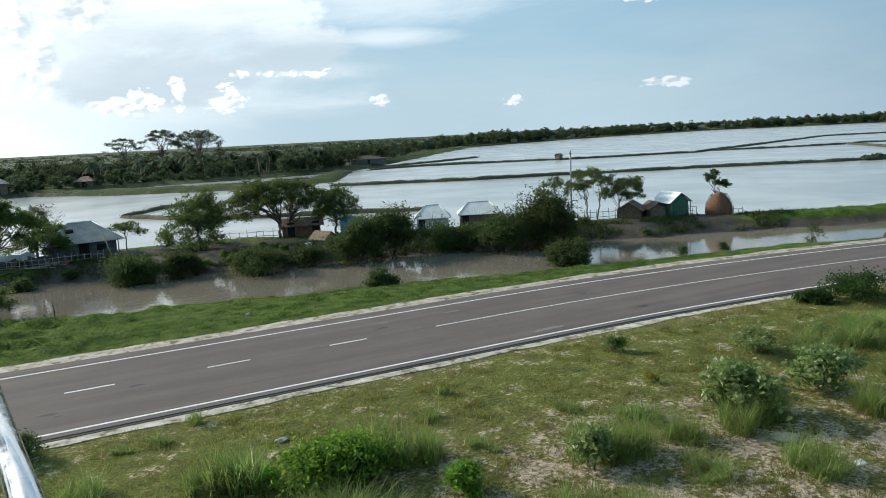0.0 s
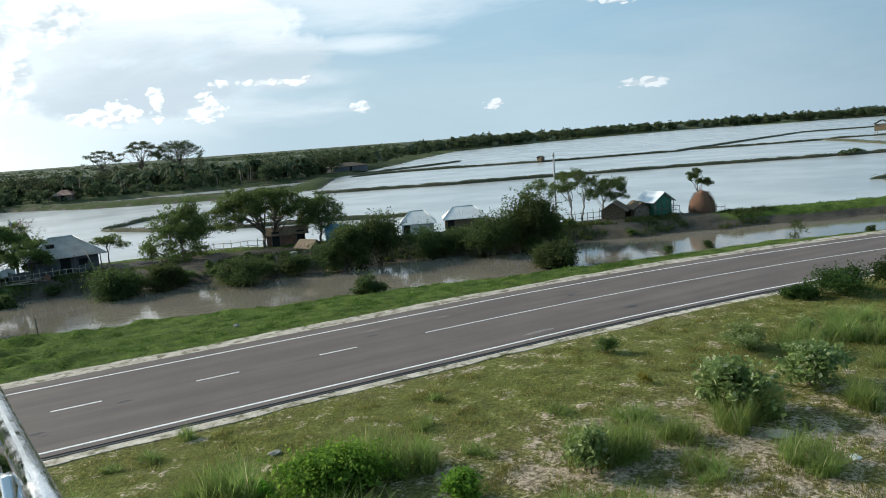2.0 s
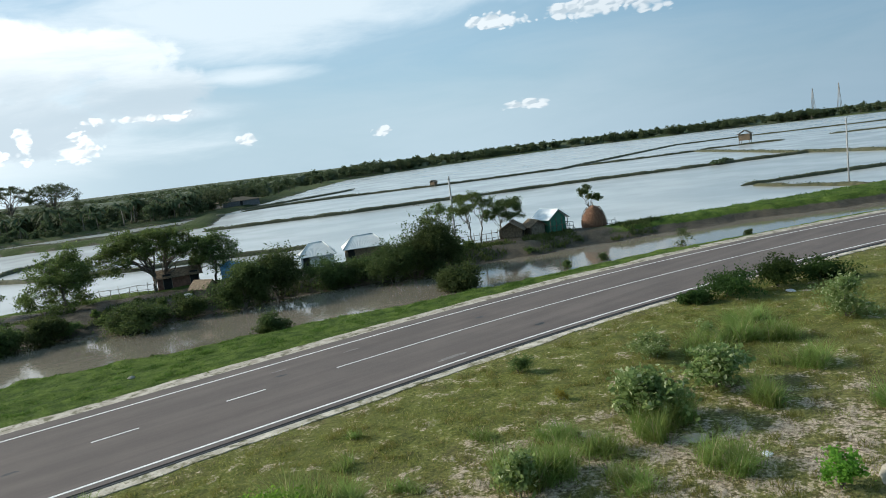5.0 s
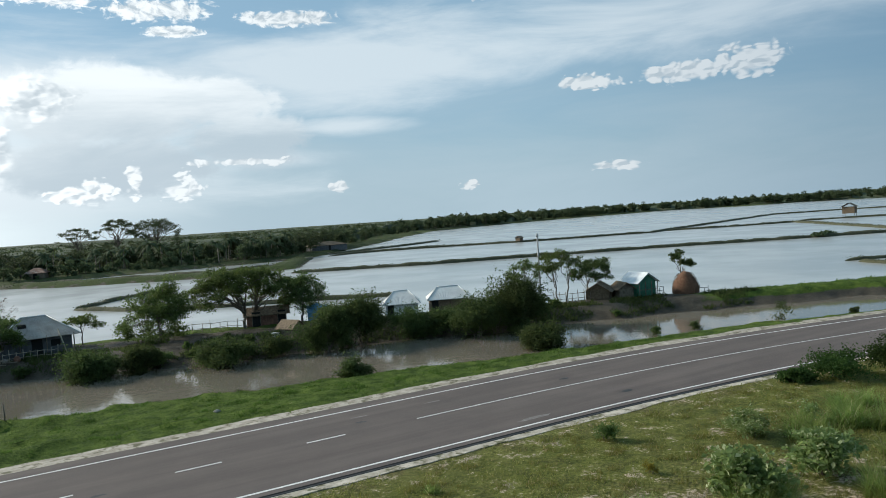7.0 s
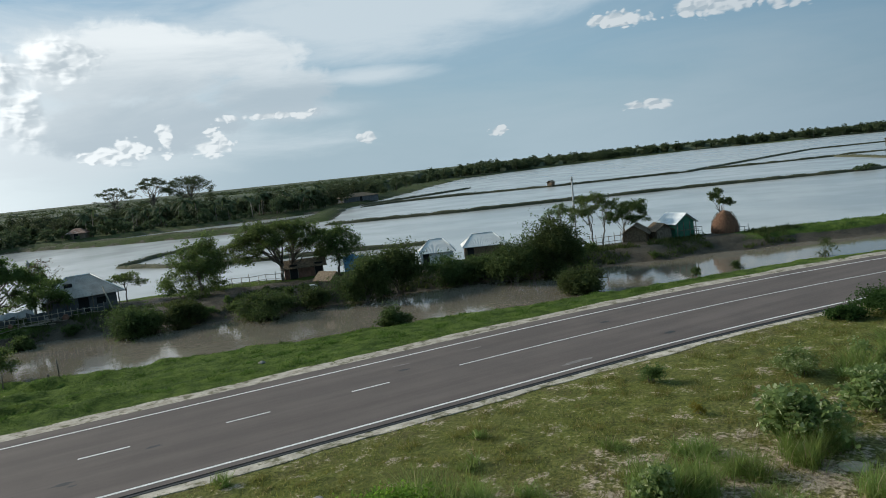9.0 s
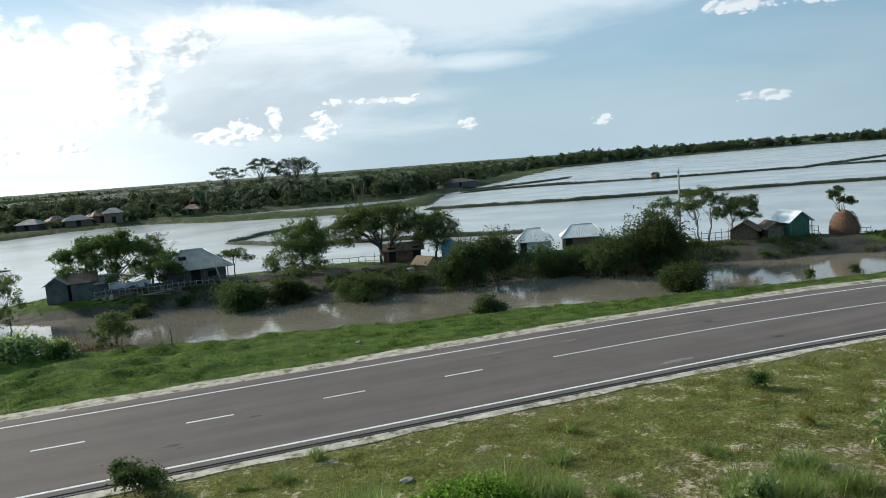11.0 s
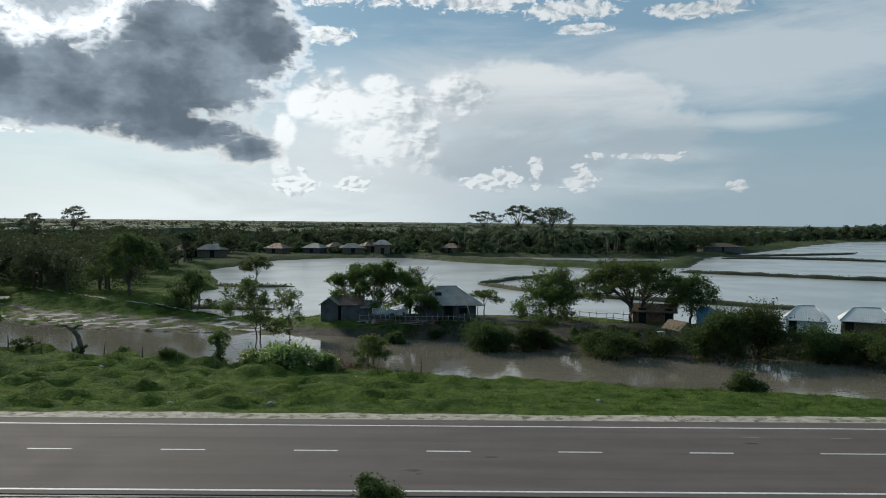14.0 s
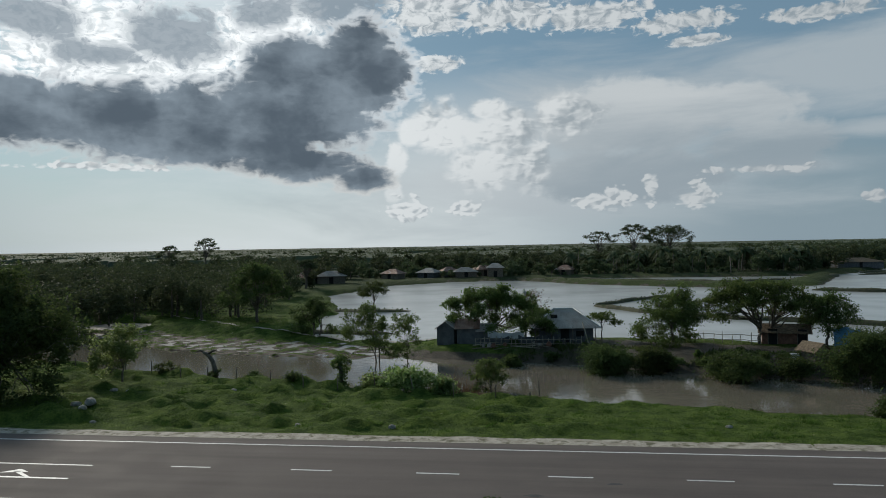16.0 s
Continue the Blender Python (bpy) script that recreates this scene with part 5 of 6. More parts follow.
dike("dike", [(8.4, 136), (17.6, 150), (28, 160)], 1.8, 0.55, 10, LABEL)
dike("dike", [(8.4, 136), (16.2, 123), (28, 112), (40, 106), (52, 98)], 2.0, 0.6, 11, LABEL)
dike("dike", [(-52, 214), (-30, 238), (-12, 238), (14, 212), (46, 191), (66, 197)], 4.5, 0.95, 12, "grassy bank along the far side of the pond")
dike("dike", [(-2, 236), (20, 222), (46, 206), (70, 216), (92, 246)], 4.0, 0.9, 13, "grassy bank between two strips of water")
dike("dike", [(-40, 128), (-31, 127.5), (-24, 128)], 4.5, 0.5, 14, "grassy spit reaching into the pond")
dike("dike", [(-34, 96), (-24, 94), (-19, 95)], 2.2, 0.4, 15, "low grassy spit at the pond corner")
ob = part("dike_bush", leaf_cloud(Mesh(), blob_points(np.random.RandomState(5), (0, 0, 0), (5, 1.2, 0.7), 260, 0.3), 0.4, np.random.RandomState(6)), L_FAR_HAZED)
ob.location = (180, 111.5, POND_Z + 0.8)
tagged(ob, "row of low bushes on a dike", "bush")


def pond_hut(x, y, s, label):
    hut = empty("guard_hut", pose(x, y, POND_Z, 0, 0, 20), label, "hut")
    for dx in (-1, 1):
        for dy in (-1, 1):
            part("stilt", Mesh().tube([(dx * s, dy * s, -0.6), (dx * s, dy * s, 1.0 * s)], [0.12, 0.12], 5), M_WOOD, hut)
    part("cabin", Mesh().box(-1.2 * s, -1.1 * s, 0.6 * s, 1.2 * s, 1.1 * s, 1.9 * s), M_THATCH, hut)
    part("roof", gable(-1.5 * s, -1.4 * s, 1.5 * s, 1.4 * s, 1.9 * s, 2.7 * s), M_THATCH, hut)
    return hut


# ---------------------------------------------------------------- buildings


def gable(x0, y0, x1, y1, z0, z1, thick=0.06, wave=0.0):
    """A gable roof with its ridge along x: two thin slopes, ridged like corrugated sheet where wave is given."""
    m = Mesh()
    ym = (y0 + y1) / 2
    n = max(2, int((x1 - x0) / 0.12)) if wave else 2
    xs = np.linspace(x0, x1, n)
    w = (wave * (np.arange(n) % 2)) if wave else np.zeros(n)
    for ya, yb in ((y0, ym), (y1, ym)):
        top = [np.column_stack([xs, np.full(n, ya), z0 + w]), np.column_stack([xs, np.full(n, yb), z1 + w])]
        low = [t - (0, 0, thick) for t in top]
        rows = [low[0], top[0], top[1], low[1]]
        m.add(np.concatenate(rows), [(r * n + i, r * n + i + 1, ((r + 1) % 4) * n + i + 1, ((r + 1) % 4) * n + i) for r in range(4) for i in range(n - 1)]
              + [(0, n, 2 * n, 3 * n), (n - 1, 2 * n - 1, 3 * n - 1, 4 * n - 1)])
    return m


def hip(x0, y0, x1, y1, z0, z1, ridge):
    """The four slopes of a hipped roof as separate sheets, each with raised corrugation."""
    ym, xm = (y0 + y1) / 2, (x0 + x1) / 2
    a, b = (xm - ridge / 2, ym, z1), (xm + ridge / 2, ym, z1)
    c = [(x0, y0, z0), (x1, y0, z0), (x1, y1, z0), (x0, y1, z0)]
    out = []
    for quad in ((c[0], c[1], b, a), (c[2], c[3], a, b), (c[1], c[2], b, b), (c[3], c[0], a, a)):
        m, n = Mesh(), 44
        q = [np.array(p, float) for p in quad]
        t = np.linspace(0, 1, n)[:, None]
        low, top = q[0] + (q[1] - q[0]) * t, q[3] + (q[2] - q[3]) * t
        w = np.column_stack([np.zeros(n), np.zeros(n), 0.025 * (np.arange(n) % 2)])
        rows = [low + w, top + w * 0.4, top - (0, 0, 0.05), low - (0, 0, 0.05)]
        m.add(np.concatenate(rows), [(r * n + i, r * n + i + 1, ((r + 1) % 4) * n + i + 1, ((r + 1) % 4) * n + i) for r in range(4) for i in range(n - 1)])
        out.append(m)
    return out


def walls(x0, y0, x1, y1, z0, z1, t=0.08):
    """Four walls of a box room, butted end to end."""
    return [Mesh().box(x0, y0, z0, x1, y0 + t, z1), Mesh().box(x0, y1 - t, z0, x1, y1, z1), Mesh().box(x0, y0 + t, z0, x0 + t, y1 - t, z1), Mesh().box(x1 - t, y0 + t, z0, x1, y1 - t, z1)]


def gable_ends(x0, y0, x1, y1, z0, z1):
    out, ym = [], (y0 + y1) / 2
    for x in (x0, x1 - 0.05):
        m = Mesh()
        out.append(m)
        m.add([(x, y0, z0), (x, y1, z0), (x, ym, z1), (x + 0.05, y0, z0), (x + 0.05, y1, z0), (x + 0.05, ym, z1)], [(0, 1, 2), (5, 4, 3), (0, 3, 4, 1), (1, 4, 5, 2), (2, 5, 3, 0)])
    return out


def hut(name, x, y, turn, w, d, eave, ridge, wall_mat, roof_mat, label, over=0.35, openings=(), wave=0.02, gable_mat=None, z=None):
    z = ground_at(x, y) if z is None else z
    h = empty(name, pose(x, y, z, 0, 0, turn), label, "hut")
    for m in walls(-w / 2, -d / 2, w / 2, d / 2, -0.4, eave):
        part("wall", m, wall_mat, h)
    for m in gable_ends(-w / 2, -d / 2, w / 2, d / 2, eave, ridge - 0.08):
        part("gable", m, gable_mat or wall_mat, h)
    part("roof", gable(-w / 2 - over, -d / 2 - over, w / 2 + over, d / 2 + over, eave - 0.12, ridge, wave=wave), roof_mat, h)
    for ox, oz0, ow, oz1 in openings:
        # black panel on the closed wall, painted as a doorway's inner shade
        door = part("doorway", Mesh().box(ox, -d / 2 - 0.012, oz0, ox + ow, -d / 2 - 0.004, oz1), M_DARK, h, "black panel in place of the shade inside a doorway")
        part("door_frame", Mesh().box(ox - 0.07, -d / 2 - 0.05, oz0, ox, -d / 2 - 0.002, oz1 + 0.07).box(ox + ow, -d / 2 - 0.05, oz0, ox + ow + 0.07, -d / 2 - 0.002, oz1 + 0.07), M_WOOD, door)
    return h


def stick_fence(pts, gap, h, rails, mat, label, seed):
    rs = np.random.RandomState(seed)
    pts = np.array(pts, float)
    seg = np.r_[0, np.cumsum(np.hypot(*np.diff(pts, axis=0).T))]
    s = np.arange(0, seg[-1], gap)
    x, y = np.interp(s, seg, pts[:, 0]), np.interp(s, seg, pts[:, 1])
    zs = np.array([ground_at(a, b) for a, b in zip(x, y)])
    f = empty("stick_fence", pose(x[0], y[0], zs[0]), label, "fence")
    for a, b, c in zip(x - x[0], y - y[0], zs - zs[0]):
        part("stake", Mesh().tube([(a, b, c - 0.3), (a + rs.normal() * 0.06, b, c + h * rs.uniform(0.8, 1.25))], 0.035, 5), mat, f)
    for r in rails:
        part("rail", Mesh().tube(np.column_stack([x - x[0], y - y[0], zs - zs[0] + r * h]), 0.028, 5), mat, f)
    return f


# main house with a hipped tin roof
z0 = ground_at(1.6, 77.5)
house = empty("tin_roofed_house", pose(1.7, 78.9, z0, 0, 0, 6), "house with a hipped grey tin roof and dark walls", "house")
for m in walls(-2.8, -2.6, 2.8, 2.6, -0.4, 2.0):
    part("wall", m, M_BLUEWALL, house)
for m in hip(-3.5, -3.2, 3.5, 3.2, 1.75, 3.5, 2.2):
    part("roof_slope", m, M_TIN, house)
part("ridge_cap", Mesh().tube([(-1.1, 0, 3.53), (1.1, 0, 3.53)], 0.07, 6), M_TIN_BRIGHT, house, "bright ridge sheet")
part("hip_cap", Mesh().tube([(1.1, 0, 3.53), (3.5, -3.2, 1.78)], 0.06, 6), M_TIN_BRIGHT, house, "bright hip sheet")
part("hip_cap", Mesh().tube([(-1.1, 0, 3.53), (-3.5, -3.2, 1.78)], 0.06, 6), M_TIN_BRIGHT, house, "bright hip sheet")
part("roof_hatch", Mesh().box(-1.5, -1.6, 2.55, -0.8, -1.0, 2.98), M_DARK, house, "black box in place of the shade inside a roof hatch")
part("doorway", Mesh().box(-0.6, -2.612, 0.0, 0.3, -2.604, 1.75), M_DARK, house, "black panel in place of the shade inside a doorway")
part("window", Mesh().box(1.0, -2.612, 0.8, 1.8, -2.604, 1.4), M_DARK, house, "black panel in place of the shade inside a window")
for px in (-3.0, -1.6, 0.6, 2.9):
    part("verandah_post", Mesh().tube([(px, -3.1, -0.4), (px, -3.1, 1.9)], 0.05, 6), M_WOOD, house)
part("prop", Mesh().tube([(2.2, -4.0, -0.3), (1.6, -3.1, 2.4)], 0.06, 6), M_BAMBOO, house, "leaning bamboo prop")

hut("tin_hut", -10.6, 78.4, 82, 3.4, 1.9, 1.9, 2.6, M_BLUEWALL, M_TIN, "small blue-grey sheet hut with a tin gable roof", 0.2)
hut("tin_hut", -8.6, 78.2, 4, 2.2, 2.8, 1.7, 2.45, M_BLUEWALL, M_TIN_RUST, "low hut with a rusted tin roof", 0.25)
hut("tin_hut", -6.6, 78.0, 2, 1.7, 2.4, 1.5, 2.1, M_BLUEWALL, M_TIN, "low lean hut with grey sheet roof", 0.2)
for k, (x, y, w, hh, mat, lab) in enumerate(((-4.3, 75.4, 3.8, 0.75, M_TARP_WHITE, "sagging white plastic sheet over a fence"), (-1.8, 75.2, 2.4, 0.8, M_BLUEWALL, "blue net and sheet fence before the house"), (-5.2, 75.0, 2.6, 0.7, M_BLUEWALL, "blue net fence on the mud bank"), (0.6, 74.8, 2.2, 0.6, M_BLUEWALL, "blue net fence on the mud bank"))):
    n = 14
    xs = np.linspace(-w / 2, w / 2, n)
    sag = 0.18 * np.sin(np.linspace(0, np.pi, n)) - 0.06 * np.cos(xs * 5)
    top = np.column_stack([xs, 0.08 * np.sin(xs * 4), hh + 0.25 - sag])
    low = np.column_stack([xs, 0.25 + 0.1 * np.sin(xs * 3), hh * 0.25 - 0.3 * sag])
    m = Mesh().ribbon(top, low).ribbon(low + (0, 0.03, 0), top + (0, 0.03, 0))
    ob = part("sheet_fence", m, mat)
    ob.location = (x, y, max(ground_at(x, y), -0.1) + (0.45 if k == 0 else 0.0))
    tagged(ob, lab, "fence")

rs = np.random.RandomState(71)
for k in range(9):
    x, y = rs.uniform(-7.5, 1.0), rs.uniform(73.6, 75.6)
    n_, r_ = 10, rs.uniform(0.18, 0.3)
    prof = [(0.55, 0.0), (1.0, 0.35), (0.95, 0.75), (0.55, 1.05), (0.62, 1.15)]
    m = Mesh()
    m.round = True
    rows_ = [np.column_stack([r_ * q * np.cos(np.linspace(0, 6.283, n_, endpoint=False)), r_ * q * np.sin(np.linspace(0, 6.283, n_, endpoint=False)), np.full(n_, 1.6 * r_ * zz)]) for q, zz in prof]
    m.add(np.concatenate(rows_), [(a * n_ + i, a * n_ + (i + 1) % n_, (a + 1) * n_ + (i + 1) % n_, (a + 1) * n_ + i) for a in range(4) for i in range(n_)] + [tuple(range(n_))[::-1], tuple(4 * n_ + i for i in range(n_))])
    ob = part("water_jar", m, M_BRICKWALL if k % 2 else M_TIN)
    ob.location = (x, y, ground_at(x, y) - 0.02)
    tagged(ob, "round earthen jar standing in the muddy yard", "jar", "yard jars")
for k in range(10):
    x, y = rs.uniform(-8, 3), rs.uniform(73.2, 75.4)
    length = rs.uniform(1.2, 2.8)
    ob = part("plank", Mesh().box(-length / 2, -0.1, 0.0, length / 2, 0.1, 0.05), M_BAMBOO if k % 2 else M_WOOD)
    ob.matrix_world = pose(x, y, ground_at(x, y) + 0.03 + 0.02 * k, rs.uniform(-6, 6), rs.uniform(-8, 8), rs.uniform(-30, 30))
    tagged(ob, "weathered loose plank lying on the mud bank", "plank", "loose planks")
stick_fence([(-7.5, 75.4), (-4.0, 74.6), (0.5, 74.4), (3.6, 74.8)], 0.55, 0.9, (0.35, 0.8), M_BAMBOO, "bamboo stake fence round the muddy yard", 8)

# brown house behind the flat tree, small hut on the water edge, blue tarpaulin
hut("mud_hut", 24.0, 78.0, -14, 4.2, 2.6, 1.35, 2.0, M_BRICKWALL, M_THATCH, "brown hut with a low thatched roof under trees", 0.4, ((-1.5, 0, 0.8, 1.6), (1.2, 0, 0.8, 1.6)), 0.0)
hut("privy_hut", 22.9, 66.4, -62, 1.9, 1.6, 1.1, 1.75, M_WOOD, M_THATCH, "tiny plank hut with pale gable on the mud bank", 0.2, (), 0.0, M_BAMBOO)
ob = part("white_basket", Mesh().box(-0.35, -0.25, 0, 0.35, 0.25, 0.7), M_TARP_WHITE)
ob.location = (21.4, 66.6, ground_at(21.4, 66.6))
tagged(ob, "white sack standing beside the small hut", "sack")
tarp = Mesh()
xs = np.linspace(-1.2, 1.2, 9)
tarp.ribbon(np.column_stack([xs, np.full(9, 0.7), 1.9 + 0.15 * np.cos(xs * 4)]), np.column_stack([xs, np.full(9, -0.7), 1.2 + 0.1 * np.cos(xs * 5)]))
tarp.ribbon(np.column_stack([xs, np.full(9, -0.7), 1.16 + 0.1 * np.cos(xs * 5)]), np.column_stack([xs, np.full(9, 0.7), 1.86 + 0.15 * np.cos(xs * 4)]))
tarp.ribbon(np.column_stack([xs, np.full(9, -0.72), 1.2 + 0.1 * np.cos(xs * 5)]), np.column_stack([xs, np.full(9, -0.75), 0.4 + 0.1 * np.cos(xs * 3)]))
ob = part("blue_tarpaulin", tarp, M_TARP_BLUE)
ob.location, ob.rotation_euler = (28.4, 73.6, ground_at(28.4, 73.6)), (0, 0, -0.25)
tagged(ob, "crumpled blue tarpaulin hung between trees", "tarpaulin")


def bright_shed(x, y, turn, w, d, eave, ridge, r, label, wall_mat=M_THATCH):
    h = empty("bright_roofed_house", pose(x, y, ground_at(x, y), 0, 0, turn), label, "house")
    for m in walls(-w / 2, -d / 2, w / 2, d / 2, -0.4, eave):
        part("wall", m, wall_mat, h)
    for m in hip(-w / 2 - 0.3, -d / 2 - 0.3, w / 2 + 0.3, d / 2 + 0.3, eave - 0.1, ridge, r):
        part("roof_slope", m, M_TIN_BRIGHT, h)
    part("ridge_cap", Mesh().tube([(-r / 2, 0, ridge + 0.02), (r / 2, 0, ridge + 0.02)], 0.06, 6), M_TARP_WHITE, h, "white ridge")
    for sx in (-1, 1):
        part("hip_cap", Mesh().tube([(sx * r / 2, 0, ridge + 0.02), (sx * (w / 2 + 0.3), -d / 2 - 0.3, eave - 0.06)], 0.05, 6), M_TARP_WHITE, h, "white hip edge")
    part("doorway", Mesh().box(-w / 2 + 0.2, -d / 2 - 0.012, 0, -w / 2 + 0.9, -d / 2 - 0.004, 1.5), M_DARK, h, "black panel in place of the shade inside a doorway")
    return h


bright_shed(37.0, 70.6, -26, 3.5, 3.2, 1.5, 2.7, 1.5, "pale house with a shining tin roof among bushes", M_WHITEROOF)
bright_shed(41.6, 68.2, -26, 4.2, 3.2, 1.6, 2.7, 2.3, "pale house with a shining tin roof among bushes")

# huts, straw stack and fences at the bend
hut("thatched_hut", 57.9, 61.8, 40, 2.8, 2.6, 1.0, 1.9, M_THATCH, M_THATCH, "brown patched thatch hut", 0.35, ((-0.4, 0, 0.6, 1.1),), 0.0)
hut("thatched_hut", 60.1, 60.4, 70, 2.4, 1.7, 1.05, 1.75, M_WOOD, M_THATCH, "dark plank hut with thatch", 0.3, (), 0.0)
gh = hut("green_hut", 62.0, 59.6, 84, 2.7, 2.4, 1.7, 2.7, M_GREENWALL, M_WHITEROOF, "green sheet hut with a white sheet roof", 0.4)
for k in range(4):
    part("verandah_post", Mesh().tube([(-1.6, -1.3 + 0.85 * k, -0.3), (-1.6, -1.3 + 0.85 * k, 1.7)], 0.05, 5), M_WOOD, gh)
part("rail", Mesh().tube([(-1.6, -1.3, 0.8), (-1.6, 1.3, 0.8)], 0.035, 5), M_WOOD, gh)
stack = empty("straw_stack", pose(66.0, 56.4, ground_at(66.0, 56.4) - 0.1), "large rounded red-brown straw stack", "straw stack")
bm = bmesh.new()
bmesh.ops.create_uvsphere(bm, u_segments=28, v_segments=18, radius=1.0)
for v in bm.verts:
    q = max(v.co.z, -0.2)
    k = 1.45 * (1 - 0.25 * max(q, 0) ** 2)
    j = 1 + 0.05 * noise.noise(v.co * 4)
    v.co = Vector((v.co.x * k * j, v.co.y * k * j, (q + 0.2) * 2.15 * j))
for f in bm.faces:
    f.smooth = True
me = bpy.data.meshes.new("straw_body")
bm.to_mesh(me)
bm.free()
me.materials.append(M_STRAW)
part("straw_body", me, None, stack)
rs = np.random.RandomState(97)
wisps = Mesh()
a, zz = rs.uniform(0, 6.28, 900), rs.uniform(0.05, 2.4, 900)
rr = 1.46 * np.sqrt(np.clip(1 - ((zz - 0.43) / 2.2) ** 2, 0.02, 1))
leaf_cloud(wisps, np.column_stack([rr * np.cos(a), rr * np.sin(a), zz]), 0.14, rs, 0.12)
part("loose_straw", wisps, L_BROWN, stack)
part("stack_pole", Mesh().tube([(0, 0, 1.5), (0.02, 0, 2.9)], 0.04, 5), M_WOOD, stack)


stick_fence([(13.5, 78.6), (21.5, 77.0)], 0.9, 1.0, (0.35, 0.85), M_BAMBOO, "pale bamboo pole fence at the pond edge", 1)
stick_fence([(50.5, 64.0), (57.0, 61.2)], 0.7, 1.1, (0.3, 0.8), M_WOOD, "rough stick fence along the pond", 2)
stick_fence([(63.4, 59.0), (65.0, 58.2)], 0.45, 1.2, (0.2, 0.55, 0.95), M_BLUEWALL, "blue painted stick fence beside the green hut", 3)
stick_fence([(67.2, 56.6), (69.4, 55.6)], 0.5, 0.8, (0.3, 0.8), M_BLUEWALL, "low blue net fence beyond the straw stack", 4)
stick_fence([(30.5, 75.0), (36.0, 72.0)], 0.7, 1.0, (0.4, 0.85), M_WOOD, "rough stick fence behind bushes", 5)

trail = Mesh()
xs = np.linspace(0, 1, 40)
tx, ty = np.interp(xs, [0, 0.4, 0.7, 1], [-60, -42, -30, -13]), np.interp(xs, [0, 0.4, 0.7, 1], [110, 95, 88.3, 83.5])
tz = land(tx, ty)[0] + 0.05
trail.ribbon(np.column_stack([tx, ty + 0.45, tz]), np.column_stack([tx, ty - 0.45, tz]))
tagged(part("trail", trail, M_TRAIL), "narrow trodden earth path along the pond edge", "path", kind="structure")

# poles
def utility_pole(x, y, top, label, arm=0.9):
    z = min(ground_at(x, y), -0.1)
    p = empty("utility_pole", pose(x, y, z, 0, 0, 30), label, "utility pole")
    part("shaft", Mesh().tube([(0, 0, -0.5), (0, 0, (top - z) / 2), (0, 0, top - z)], [0.13, 0.115, 0.09], 9), M_CONCRETE, p)
    crossarm = part("crossarm", Mesh().box(-arm / 2, -0.05, top - z - 0.35, arm / 2, 0.05, top - z - 0.25), M_WOOD, p)
    for dx in (-arm / 2 + 0.08, arm / 2 - 0.08, 0.0):
        part("insulator", Mesh().tube([(dx, 0, top - z - 0.25 + (0.25 if dx == 0 else 0)), (dx, 0, top - z - 0.1 + (0.25 if dx == 0 else 0))], [0.05, 0.035], 7), M_TARP_WHITE, crossarm)
    return p


utility_pole(52.6, 65.8, 7.68, "grey concrete utility pole on the bank", 0.5)
utility_pole(115.2, 49.7, 8.47, "tall pale utility pole at the pond edge", 0.4)
utility_pole(-2.4, 80.6, 5.3, "slim utility pole among the trees", 0.4)
for x, y, top in ((1833, 900, 62), (1970, 900, 71)):
    t = empty("lattice_pylon", pose(x, y, -1), "distant steel lattice pylon on the horizon", "pylon")
    for dx in (-1, 1):
        for dy in (-1, 1):
            part("leg", Mesh().tube([(dx * 4.5, dy * 4.5, 0), (dx * 1.2, dy * 1.2, top * 0.75), (dx * 0.5, dy * 0.5, top)], [0.6, 0.5, 0.4], 4), M_CONCRETE, t)
    for k in range(5):
        h = top * (0.5 + 0.11 * k)
        w = 6 - 0.5 * k if k > 2 else 2.2
        part("crossarm", Mesh().box(-w, -0.4, h, w, 0.4, h + 0.6), M_CONCRETE, t)
pond_hut(318, 186, 2.2, "small dark guard hut on the pond dike")
pond_hut(166, 224, 0.9, "tiny guard hut on a distant dike")

# far village
for k, (x, y, w, d, h, mat) in enumerate(((-39, 240, 6, 5, 1.9, M_TIN), (-27, 240.5, 7, 5, 2.0, M_TIN), (-17, 241, 5, 5, 3.2, M_TIN), (-33, 244, 5, 4, 2.1, M_TIN_RUST), (-50, 234, 6, 5, 1.9, M_TIN_RUST), (-63, 208, 8, 6, 2.4, M_TIN), (-70, 206, 6, 5, 2.2, M_TIN_RUST), (-22, 250, 5, 5, 2.4, M_TIN_RUST),
                                          (6, 250, 5, 4, 2.0, M_TIN_RUST), (112, 286, 18, 6, 2.2, M_THATCH), (-88, 130, 6, 5, 2.6, M_TIN), (-96, 118, 7, 6, 2.6, M_TIN_RUST), (-76, 122, 6, 5, 2.4, M_TIN), (960, 470, 18, 12, 6, M_TIN_BRIGHT), (620, 730, 14, 10, 5, M_TIN_BRIGHT), (930, 560, 14, 10, 5, M_TIN))):
    b = empty("village_house", pose(x, y, -0.2, 0, 0, (-20, 15, 5, 30)[k % 4]), "distant village house with a pale sheet roof", "house", "far village houses")
    for m in walls(-w / 2, -d / 2, w / 2, d / 2, -0.5, h, 0.2):
        part("wall", m, M_WOOD if k % 3 else M_BLUEWALL, b)
    for m in hip(-w / 2 - 0.6, -d / 2 - 0.6, w / 2 + 0.6, d / 2 + 0.6, h - 0.2, h + 1.3, w * 0.35):
        part("roof_slope", m, mat, b)
    part("doorway", Mesh().box(-0.6, -d / 2 - 0.03, 0, 0.6, -d / 2 - 0.01, 1.9), M_DARK, b, "black panel in place of the shade inside a doorway")

# ---------------------------------------------------------------- woods


